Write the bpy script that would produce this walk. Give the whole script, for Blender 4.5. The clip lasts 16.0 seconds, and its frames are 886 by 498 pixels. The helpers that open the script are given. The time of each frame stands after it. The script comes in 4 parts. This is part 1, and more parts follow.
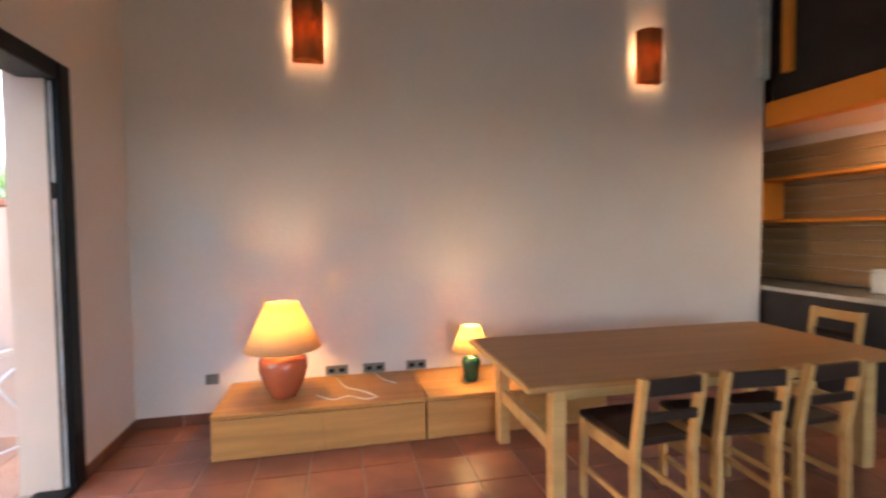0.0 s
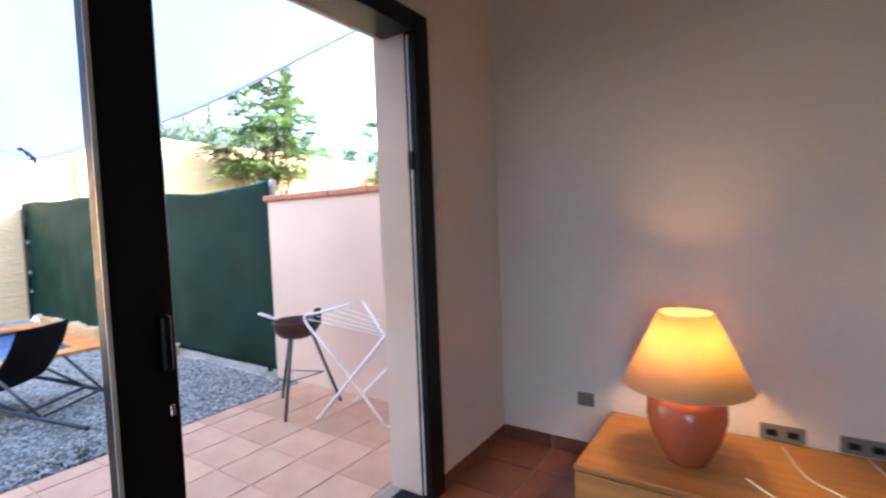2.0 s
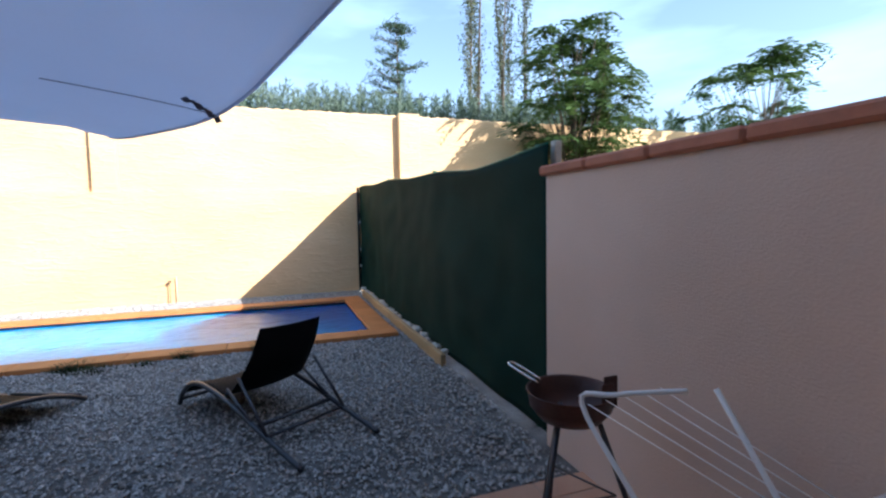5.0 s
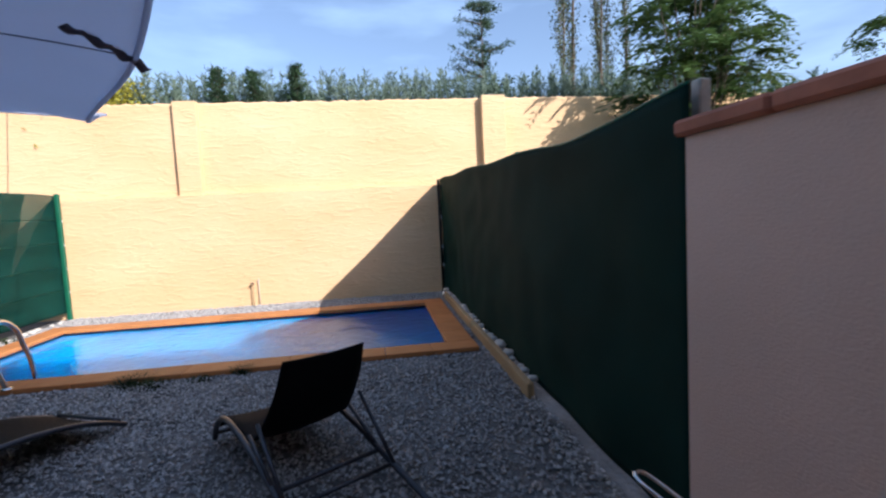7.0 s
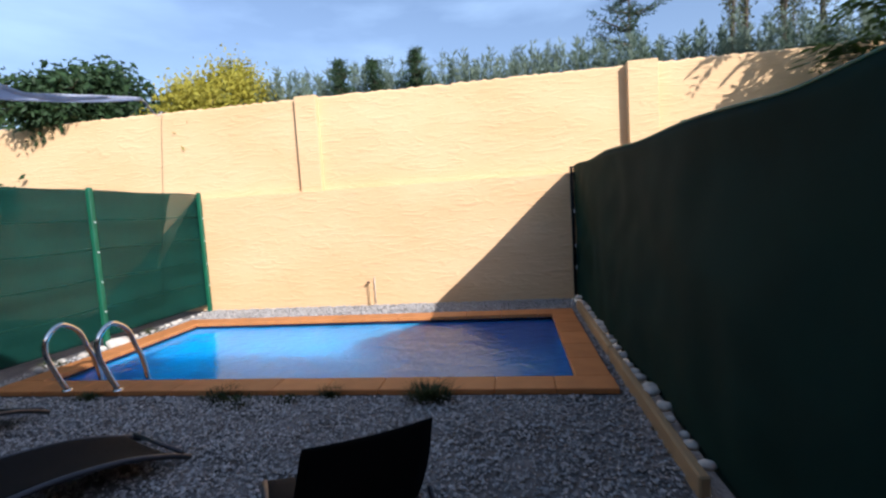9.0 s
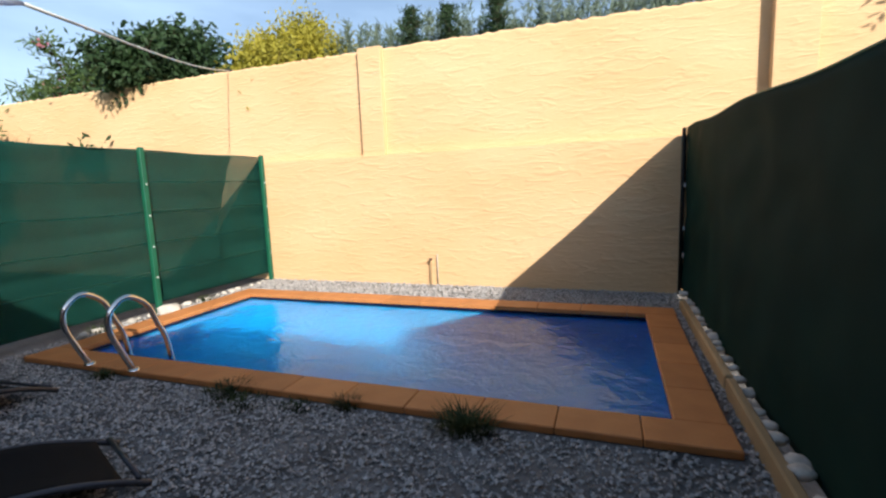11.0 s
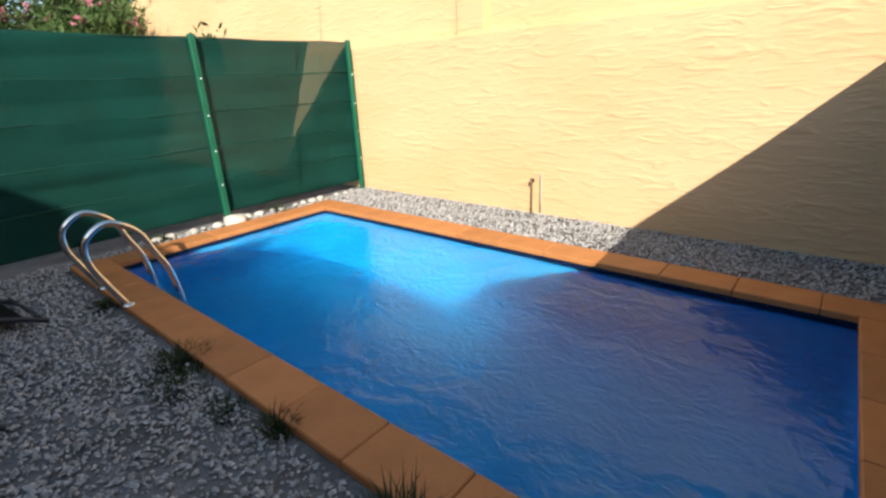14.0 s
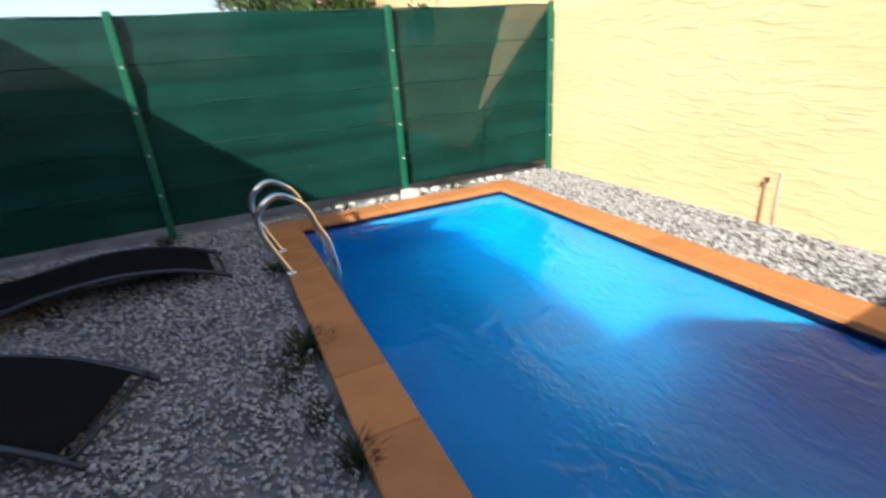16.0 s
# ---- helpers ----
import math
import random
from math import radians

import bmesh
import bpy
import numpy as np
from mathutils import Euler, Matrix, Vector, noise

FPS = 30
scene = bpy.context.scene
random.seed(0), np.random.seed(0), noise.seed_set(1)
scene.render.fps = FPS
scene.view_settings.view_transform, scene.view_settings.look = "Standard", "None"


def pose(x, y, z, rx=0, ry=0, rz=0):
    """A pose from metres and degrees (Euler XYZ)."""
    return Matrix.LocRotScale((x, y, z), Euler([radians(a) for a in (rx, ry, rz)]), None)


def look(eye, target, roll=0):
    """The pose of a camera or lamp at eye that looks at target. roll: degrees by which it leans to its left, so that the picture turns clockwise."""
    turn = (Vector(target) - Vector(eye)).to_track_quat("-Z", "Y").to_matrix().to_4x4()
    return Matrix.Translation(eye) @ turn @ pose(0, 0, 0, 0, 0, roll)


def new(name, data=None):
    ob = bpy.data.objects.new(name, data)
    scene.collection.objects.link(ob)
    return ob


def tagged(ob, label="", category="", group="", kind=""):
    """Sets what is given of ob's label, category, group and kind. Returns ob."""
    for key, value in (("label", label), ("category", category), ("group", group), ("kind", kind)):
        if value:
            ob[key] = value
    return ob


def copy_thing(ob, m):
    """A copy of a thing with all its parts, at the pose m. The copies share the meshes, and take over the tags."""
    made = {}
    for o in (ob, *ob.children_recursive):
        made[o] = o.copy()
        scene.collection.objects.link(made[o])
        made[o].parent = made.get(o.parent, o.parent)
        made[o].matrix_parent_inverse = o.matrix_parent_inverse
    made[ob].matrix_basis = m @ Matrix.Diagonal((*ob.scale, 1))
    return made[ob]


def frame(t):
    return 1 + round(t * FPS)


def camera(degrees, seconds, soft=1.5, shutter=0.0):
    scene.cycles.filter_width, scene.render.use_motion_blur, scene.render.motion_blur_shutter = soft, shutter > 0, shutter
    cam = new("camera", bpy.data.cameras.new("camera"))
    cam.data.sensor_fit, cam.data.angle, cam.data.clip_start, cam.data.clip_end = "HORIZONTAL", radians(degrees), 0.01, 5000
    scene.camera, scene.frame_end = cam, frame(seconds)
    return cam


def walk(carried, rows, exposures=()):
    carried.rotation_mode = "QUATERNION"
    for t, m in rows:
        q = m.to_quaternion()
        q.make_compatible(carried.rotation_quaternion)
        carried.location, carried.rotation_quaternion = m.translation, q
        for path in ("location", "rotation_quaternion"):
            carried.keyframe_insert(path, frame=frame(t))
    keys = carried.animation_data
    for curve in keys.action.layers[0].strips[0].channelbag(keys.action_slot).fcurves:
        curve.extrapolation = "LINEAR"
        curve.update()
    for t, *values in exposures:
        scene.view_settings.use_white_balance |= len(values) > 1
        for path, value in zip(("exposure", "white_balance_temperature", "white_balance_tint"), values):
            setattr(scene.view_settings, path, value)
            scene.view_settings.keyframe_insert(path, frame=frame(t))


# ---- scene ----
cam = camera(86.8, 16.0, soft=2.3, shutter=0.5)
PATH = [
    (0, (-0.136, 0.034, 1.329), (0.291, 1.986, 1.244), -0.6),
    (0.5, (-0.183, 0.195, 1.389), (-0.127, 2.19, 1.252), -1.1),
    (0.9, (-0.242, 0.42, 1.369), (-0.495, 2.399, 1.229), -0.8),
    (1.5, (-0.234, 0.758, 1.288), (-0.988, 2.608, 1.185), -1.8),
    (2, (-0.269, 1.085, 1.258), (-1.382, 2.744, 1.152), -2.2),
    (2.5, (-0.467, 1.286, 1.274), (-1.777, 2.792, 1.152), -1.5),
    (3, (-0.687, 1.534, 1.291), (-2.195, 2.842, 1.167), -1.3),
    (3.5, (-0.872, 1.737, 1.298), (-2.527, 2.854, 1.174), -1.3),
    (4, (-1.108, 1.913, 1.307), (-2.879, 2.834, 1.181), -1.4),
    (4.5, (-1.30, 2.057, 1.291), (-3.138, 2.834, 1.16), -1.1),
    (7, (-2.246, 2.535, 1.283), (-4.221, 2.808, 1.132), -3.0),
    (7.5, (-2.44, 2.55, 1.331), (-4.429, 2.695, 1.178), -3.3),
    (8, (-2.666, 2.612, 1.327), (-4.661, 2.598, 1.183), -3.4),
    (8.5, (-2.936, 2.685, 1.308), (-4.924, 2.522, 1.166), -3.6),
    (9, (-3.151, 2.726, 1.328), (-5.122, 2.429, 1.17), -3.6),
    (11.5, (-4.357, 2.831, 1.306), (-6.174, 2.058, 0.991), -2.1),
    (12, (-4.632, 2.866, 1.276), (-6.382, 1.971, 0.906), -2.3),
    (12.5, (-4.859, 2.889, 1.27), (-6.537, 1.885, 0.85), -2.6),
    (13, (-5.118, 2.862, 1.265), (-6.722, 1.762, 0.802), -3.1),
    (13.5, (-5.431, 2.88, 1.256), (-6.957, 1.701, 0.726), -3.2),
    (14, (-5.67, 2.875, 1.334), (-7.106, 1.658, 0.658), -2.7),
    (14.5, (-5.932, 2.812, 1.286), (-7.229, 1.526, 0.472), -3.3),
    (15, (-6.121, 2.76, 1.261), (-7.228, 1.383, 0.325), -3.6),
    (15.5, (-6.189, 2.686, 1.305), (-7.153, 1.177, 0.415), -3.6),
    (16, (-6.219, 2.65, 1.353), (-6.975, 0.958, 0.601), -4.2),
]
walk(cam, [(t, look(eye, target, roll)) for t, eye, target, roll in PATH],
     exposures=((0, 4.55, 6800, 12), (1, 4.3, 6600, 12), (1.5, 4.1, 6300, 12), (2.5, 3.85, 6000, 11), (3, 3.75, 5800, 11), (3.5, 3.6, 5800, 10), (4, 3.0, 5900, 10), (4.5, 2.15, 5900, 10), (7, 0.85, 5900, 16),
                (9, 0.7, 6000, 16), (11.5, 0.7, 6700, 10), (12.5, 0.7, 6800, 9), (16, 1.05, 6400, 7)))

# ---- world, sun ----
SUN_WAY = Vector((-1.29, -1.13, -1.0)).normalized()
world = bpy.data.worlds.new("sky")
scene.world = world
world.use_nodes = True
wn, wl = world.node_tree.nodes, world.node_tree.links
sky = wn.new("ShaderNodeTexSky")
sky.sky_type, sky.sun_disc = "NISHITA", False
sky.sun_elevation = math.asin(-SUN_WAY.z)
sky.sun_rotation = math.atan2(-SUN_WAY.x, -SUN_WAY.y)
cl_map = wn.new("ShaderNodeMapping")
cl_co = wn.new("ShaderNodeTexCoord")
cl_map.inputs["Scale"].default_value = (1.2, 1.2, 4.5)
cl = wn.new("ShaderNodeTexNoise")
cl.inputs["Scale"].default_value, cl.inputs["Detail"].default_value = 2.2, 6
cl_r = wn.new("ShaderNodeMapRange")
cl_r.inputs["From Min"].default_value, cl_r.inputs["From Max"].default_value = 0.45, 0.75
cl_r.inputs["To Min"].default_value, cl_r.inputs["To Max"].default_value = 0.07, 0.36
cl_mix = wn.new("ShaderNodeMixRGB")
cl_mix.inputs["Color2"].default_value = (6.6, 9.2, 12.0, 1)
wl.new(cl_co.outputs["Generated"], cl_map.inputs["Vector"])
wl.new(cl_map.outputs["Vector"], cl.inputs["Vector"])
wl.new(cl.outputs["Fac"], cl_r.inputs["Value"])
wl.new(cl_r.outputs["Result"], cl_mix.inputs["Fac"])
wl.new(sky.outputs["Color"], cl_mix.inputs["Color1"])
wl.new(cl_mix.outputs["Color"], wn["Background"].inputs["Color"])
wn["Background"].inputs["Strength"].default_value = 0.1

sun = new("sun", bpy.data.lights.new("sun", "SUN"))
sun.data.energy, sun.data.angle, sun.data.color = 4.2, radians(0.5), (1.0, 0.95, 0.85)
sun.matrix_world = look((0, 0, 20), Vector((0, 0, 20)) + SUN_WAY)

# area lamp in an added, unseen window brightens the room from behind the walker
wl_ = new("added_window_light", bpy.data.lights.new("added_window_light", "AREA"))
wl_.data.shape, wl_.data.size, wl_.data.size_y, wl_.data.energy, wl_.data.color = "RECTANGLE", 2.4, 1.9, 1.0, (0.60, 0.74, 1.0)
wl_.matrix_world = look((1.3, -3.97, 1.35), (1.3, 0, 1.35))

# ---- materials ----


def mat(name, col, rough=0.7, metal=0.0, var=0.15, scale=6.0, grain=60.0, bump=0.15, stretch=(1, 1, 1), col2=None,
        translucent=0.0, spec=0.3, rnd=0.0, bdist=0.01, weave=0.0):
    """A surface with two scales of colour variation and fine relief."""
    m = bpy.data.materials.new(name)
    m.use_nodes = True
    n, l = m.node_tree.nodes, m.node_tree.links
    p = n["Principled BSDF"]
    p.inputs["Roughness"].default_value, p.inputs["Metallic"].default_value = rough, metal
    p.inputs["Specular IOR Level"].default_value = spec
    co, mp = n.new("ShaderNodeTexCoord"), n.new("ShaderNodeMapping")
    mp.inputs["Scale"].default_value = stretch
    l.new(co.outputs["Object"], mp.inputs["Vector"])
    a, b = n.new("ShaderNodeTexNoise"), n.new("ShaderNodeTexNoise")
    a.inputs["Scale"].default_value, b.inputs["Scale"].default_value = scale, grain
    a.inputs["Detail"].default_value, b.inputs["Detail"].default_value = 5, 4
    for t in (a, b):
        l.new(mp.outputs["Vector"], t.inputs["Vector"])
    mix = n.new("ShaderNodeMixRGB")
    c2 = col2 or tuple(c * (1 - var * 2) for c in col)
    mix.inputs["Color1"].default_value, mix.inputs["Color2"].default_value = (*col, 1), (*c2, 1)
    ramp = n.new("ShaderNodeMapRange")
    ramp.inputs["From Min"].default_value, ramp.inputs["From Max"].default_value = 0.35, 0.7
    l.new(a.outputs["Fac"], ramp.inputs["Value"])
    l.new(ramp.outputs["Result"], mix.inputs["Fac"])
    hs = n.new("ShaderNodeHueSaturation")
    g = n.new("ShaderNodeMapRange")
    g.inputs["To Min"].default_value, g.inputs["To Max"].default_value = 1 - var, 1 + var
    l.new(b.outputs["Fac"], g.inputs["Value"])
    val = g.outputs["Result"]
    if rnd:
        oi, mr, mul = n.new("ShaderNodeObjectInfo"), n.new("ShaderNodeMapRange"), n.new("ShaderNodeMath")
        mr.inputs["To Min"].default_value, mr.inputs["To Max"].default_value = 1 - rnd, 1 + rnd
        mul.operation = "MULTIPLY"
        l.new(oi.outputs["Random"], mr.inputs["Value"])
        l.new(mr.outputs["Result"], mul.inputs[0])
        l.new(val, mul.inputs[1])
        val = mul.outputs[0]
    l.new(val, hs.inputs["Value"])
    l.new(mix.outputs["Color"], hs.inputs["Color"])
    l.new(hs.outputs["Color"], p.inputs["Base Color"])
    rr = n.new("ShaderNodeMapRange")
    rr.inputs["To Min"].default_value, rr.inputs["To Max"].default_value = max(0.02, rough - 0.1), min(1, rough + 0.1)
    l.new(b.outputs["Fac"], rr.inputs["Value"])
    l.new(rr.outputs["Result"], p.inputs["Roughness"])
    if bump:
        bp = n.new("ShaderNodeBump")
        bp.inputs["Strength"].default_value, bp.inputs["Distance"].default_value = bump, bdist
        l.new(b.outputs["Fac"], bp.inputs["Height"])
        l.new(bp.outputs["Normal"], p.inputs["Normal"])
    if translucent:
        tr, ms = n.new("ShaderNodeBsdfTranslucent"), n.new("ShaderNodeMixShader")
        l.new(hs.outputs["Color"], tr.inputs["Color"])
        ms.inputs["Fac"].default_value = translucent
        l.new(p.outputs["BSDF"], ms.inputs[1])
        l.new(tr.outputs["BSDF"], ms.inputs[2])
        l.new(ms.outputs["Shader"], n["Material Output"].inputs["Surface"])
        if weave:
            # open mesh: part of the cloth is holes
            hole, mh = n.new("ShaderNodeBsdfTransparent"), n.new("ShaderNodeMixShader")
            mh.inputs["Fac"].default_value = weave
            l.new(ms.outputs["Shader"], mh.inputs[1])
            l.new(hole.outputs["BSDF"], mh.inputs[2])
            l.new(mh.outputs["Shader"], n["Material Output"].inputs["Surface"])
    return m


def trowelled(name, col, col2):
    """Scraped stucco: sparse short trowel gashes over a fine uneven coat."""
    m = mat(name, col, 0.9, var=0.05, scale=0.9, grain=34, bump=0.25, stretch=(1, 0.6, 1.3), col2=col2, bdist=0.012)
    n, l = m.node_tree.nodes, m.node_tree.links
    p = n["Principled BSDF"]
    fine = p.inputs["Normal"].links[0].from_node
    co, mp = n.new("ShaderNodeTexCoord"), n.new("ShaderNodeMapping")
    mp.inputs["Scale"].default_value = (1, 0.42, 1.9)
    ga, big, r1, mul, bp = (n.new("ShaderNodeTexNoise"), n.new("ShaderNodeTexNoise"), n.new("ShaderNodeMapRange"), n.new("ShaderNodeMath"), n.new("ShaderNodeBump"))
    ga.inputs["Scale"].default_value, ga.inputs["Detail"].default_value, ga.inputs["Distortion"].default_value = 9.0, 3, 0.9
    big.inputs["Scale"].default_value, big.inputs["Detail"].default_value = 1.6, 2
    l.new(co.outputs["Object"], mp.inputs["Vector"])
    l.new(mp.outputs["Vector"], ga.inputs["Vector"])
    l.new(co.outputs["Object"], big.inputs["Vector"])
    r1.inputs["From Min"].default_value, r1.inputs["From Max"].default_value = 0.48, 0.74
    l.new(ga.outputs["Fac"], r1.inputs["Value"])
    mul.operation = "MULTIPLY"
    l.new(r1.outputs["Result"], mul.inputs[0])
    l.new(big.outputs["Fac"], mul.inputs[1])
    bp.inputs["Strength"].default_value, bp.inputs["Distance"].default_value = 0.45, 0.03
    l.new(mul.outputs[0], bp.inputs["Height"])
    l.new(fine.outputs["Normal"], bp.inputs["Normal"])
    l.new(bp.outputs["Normal"], p.inputs["Normal"])
    return m


def pool_water(name):
    """Moving water: a mirror-like film over soft refraction."""
    m = bpy.data.materials.new(name)
    m.use_nodes = True
    n, l = m.node_tree.nodes, m.node_tree.links
    n.remove(n["Principled BSDF"])
    rf, gl, fr, mx = n.new("ShaderNodeBsdfRefraction"), n.new("ShaderNodeBsdfGlossy"), n.new("ShaderNodeFresnel"), n.new("ShaderNodeMixShader")
    rf.inputs["Color"].default_value, rf.inputs["Roughness"].default_value, rf.inputs["IOR"].default_value = (0.74, 0.93, 1.0, 1), 0.34, 1.33
    gl.inputs["Color"].default_value, gl.inputs["Roughness"].default_value = (0.82, 0.9, 0.95, 1), 0.05
    fr.inputs["IOR"].default_value = 1.33
    co, mp = n.new("ShaderNodeTexCoord"), n.new("ShaderNodeMapping")
    mp.inputs["Scale"].default_value = (1.0, 0.75, 1)
    w1, w2, ad, bp = n.new("ShaderNodeTexNoise"), n.new("ShaderNodeTexNoise"), n.new("ShaderNodeMath"), n.new("ShaderNodeBump")
    w1.inputs["Scale"].default_value, w2.inputs["Scale"].default_value = 4.5, 17
    w1.inputs["Distortion"].default_value = w2.inputs["Distortion"].default_value = 0.8
    ad.operation = "MULTIPLY_ADD"
    ad.inputs[1].default_value = 0.3
    l.new(co.outputs["Object"], mp.inputs["Vector"])
    for w in (w1, w2):
        l.new(mp.outputs["Vector"], w.inputs["Vector"])
    l.new(w2.outputs["Fac"], ad.inputs[0])
    l.new(w1.outputs["Fac"], ad.inputs[2])
    bp.inputs["Strength"].default_value, bp.inputs["Distance"].default_value = 0.6, 0.028
    l.new(ad.outputs[0], bp.inputs["Height"])
    for q in (rf, gl, fr):
        l.new(bp.outputs["Normal"], q.inputs["Normal"])
    l.new(fr.outputs["Fac"], mx.inputs["Fac"])
    l.new(rf.outputs["BSDF"], mx.inputs[1])
    l.new(gl.outputs["BSDF"], mx.inputs[2])
    l.new(mx.outputs["Shader"], n["Material Output"].inputs["Surface"])
    return m


def glow(name, col, strength):
    m = bpy.data.materials.new(name)
    m.use_nodes = True
    p = m.node_tree.nodes["Principled BSDF"]
    p.inputs["Base Color"].default_value = (*col, 1)
    p.inputs["Emission Color"].default_value = (*col, 1)
    p.inputs["Emission Strength"].default_value = strength
    return m


def clear(name, col, rough, ior):
    m = bpy.data.materials.new(name)
    m.use_nodes = True
    n, l = m.node_tree.nodes, m.node_tree.links
    p = n["Principled BSDF"]
    p.inputs["Base Color"].default_value = (*col, 1)
    p.inputs["Roughness"].default_value, p.inputs["IOR"].default_value = rough, ior
    p.inputs["Transmission Weight"].default_value = 1
    return m


STUCCO = trowelled("ochre_stucco", (0.73, 0.50, 0.285), (0.67, 0.43, 0.225))
PINK = mat("pink_render", (0.61, 0.45, 0.37), 0.9, var=0.05, scale=1.2, grain=120, bump=0.25, col2=(0.52, 0.385, 0.315))
CREAM = mat("cream_render", (0.60, 0.47, 0.38), 0.85, var=0.05, scale=2, grain=150, bump=0.2)
PLASTER = mat("white_plaster", (0.68, 0.59, 0.56), 0.85, var=0.04, scale=1.0, grain=30, bump=0.2, col2=(0.62, 0.53, 0.50))
CEIL = mat("ceiling_white", (0.7, 0.66, 0.6), 0.9, var=0.04)
TERRA = mat("terracotta_tile", (0.36, 0.13, 0.075), 0.35, var=0.12, scale=5, grain=40, bump=0.08, col2=(0.25, 0.085, 0.05), spec=0.5, rnd=0.22)
PGROUT = mat("sandy_joint", (0.50, 0.33, 0.24), 0.9, var=0.1)
GROUT = mat("grey_grout", (0.36, 0.27, 0.22), 0.9, var=0.1)
SKIRT = mat("brown_skirting_tile", (0.17, 0.065, 0.04), 0.4, var=0.12, rnd=0.15)
PATIO = mat("patio_tile", (0.52, 0.30, 0.20), 0.6, var=0.07, scale=4, grain=50, bump=0.1, col2=(0.44, 0.235, 0.155), rnd=0.1)
COPING = mat("orange_coping", (0.50, 0.205, 0.07), 0.6, var=0.08, scale=5, grain=45, bump=0.15, col2=(0.42, 0.165, 0.055), rnd=0.1)
LINER = mat("blue_pool_liner", (0.006, 0.37, 0.68), 0.5, var=0.06, scale=2, grain=25, bump=0.05, col2=(0.006, 0.29, 0.57))
WATER = pool_water("pool_water")
GLASS = clear("window_glass", (0.97, 0.99, 1.0), 0.0, 1.01)
EARTH = mat("gravel_ground", (0.20, 0.19, 0.185), 0.95, var=0.3, scale=3, grain=45, bump=1.0, bdist=0.02)
FAR = mat("far_ground", (0.05, 0.085, 0.03), 0.95, var=0.25, scale=0.3, grain=4)
PEBBLE = mat("grey_pebbles", (0.52, 0.50, 0.485), 0.85, var=0.35, scale=36, grain=80, bump=0.1, col2=(0.18, 0.175, 0.175))
# NET is darker than NETL: the fence's shaded side is put into the colour.
NET = mat("green_shade_net_unlit", (0.005, 0.030, 0.024), 0.8, var=0.12, scale=2.2, grain=220, bump=0.2, col2=(0.003, 0.020, 0.016), translucent=0.09, spec=0.08)
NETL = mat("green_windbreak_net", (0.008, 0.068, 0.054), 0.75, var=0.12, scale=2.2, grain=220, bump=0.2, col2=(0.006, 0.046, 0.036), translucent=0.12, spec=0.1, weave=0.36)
NETWIRE = mat("dark_green_wire", (0.006, 0.045, 0.033), 0.6, var=0.1)
NETPOST = mat("green_post", (0.009, 0.11, 0.06), 0.45, var=0.1)
SAIL = mat("white_sail_cloth", (0.76, 0.79, 0.88), 0.8, var=0.03, scale=1.5, grain=200, bump=0.05, translucent=0.72)
WEB = mat("dark_webbing", (0.16, 0.16, 0.21), 0.8)
ROPE = mat("white_rope", (0.75, 0.74, 0.7), 0.8, grain=200)
BLACK = mat("black_aluminium", (0.004, 0.004, 0.0045), 0.4, var=0.08, spec=0.18)
SLING = mat("black_sling_mesh", (0.007, 0.007, 0.008), 0.8, var=0.1, grain=250, bump=0.3, translucent=0.03, spec=0.12)
TUBE = mat("grey_steel_tube", (0.07, 0.07, 0.08), 0.4, metal=0.6, var=0.1)
CHROME = mat("polished_steel", (0.75, 0.74, 0.72), 0.12, metal=1.0, var=0.04, bump=0.02)
BRONZE = mat("enamel_bowl", (0.085, 0.042, 0.036), 0.4, metal=0.3, var=0.15)
WHITEM = mat("white_painted_metal", (0.78, 0.77, 0.76), 0.4, var=0.05)
CLAY = mat("roof_cap_terracotta", (0.42, 0.165, 0.105), 0.8, var=0.12, scale=8)
TIMBER = mat("old_timber_edging", (0.42, 0.29, 0.155), 0.85, var=0.2, scale=3, grain=30, stretch=(0.2, 1, 1), rnd=0.1)
STONE = mat("pale_stone", (0.62, 0.58, 0.52), 0.9, var=0.2, scale=9)
PINE = mat("light_pine", (0.58, 0.36, 0.15), 0.5, var=0.12, scale=2.5, grain=26, bump=0.08, stretch=(0.3, 5, 5), col2=(0.47, 0.265, 0.10))
OAK = mat("oak_veneer", (0.50, 0.24, 0.075), 0.42, var=0.1, scale=3, grain=30, bump=0.06, stretch=(0.35, 6, 6), col2=(0.36, 0.17, 0.058))
TABLETOP = mat("worn_table_top", (0.43, 0.205, 0.075), 0.45, var=0.1, scale=3, grain=30, bump=0.06, stretch=(0.35, 6, 6))
LEATHER = mat("dark_seat", (0.035, 0.018, 0.013), 0.5, var=0.15)
VASE = mat("orange_ceramic", (0.46, 0.115, 0.055), 0.22, var=0.08, scale=4, bump=0.03, spec=0.5)
VASE2 = mat("dark_green_ceramic", (0.012, 0.07, 0.04), 0.2, var=0.08, spec=0.5)
SHADE = mat("cream_lamp_shade", (0.78, 0.58, 0.33), 0.85, var=0.03, grain=200, translucent=0.5)
SCONCE = mat("terracotta_sconce", (0.52, 0.17, 0.05), 0.75, var=0.12, scale=8, translucent=0.25)
OUTLET = mat("grey_outlet", (0.16, 0.15, 0.14), 0.5, var=0.05)
CABLE = mat("white_cable", (0.8, 0.78, 0.72), 0.5)
DARKUNIT = mat("dark_counter_panel", (0.045, 0.04, 0.04), 0.4, var=0.1)
WORKTOP = mat("dark_worktop", (0.11, 0.10, 0.095), 0.35, var=0.12)
EDGE = mat("pale_worktop_edge", (0.6, 0.58, 0.55), 0.4)
ORANGEP = mat("orange_painted_wood", (0.78, 0.27, 0.035), 0.5, var=0.06, scale=3)
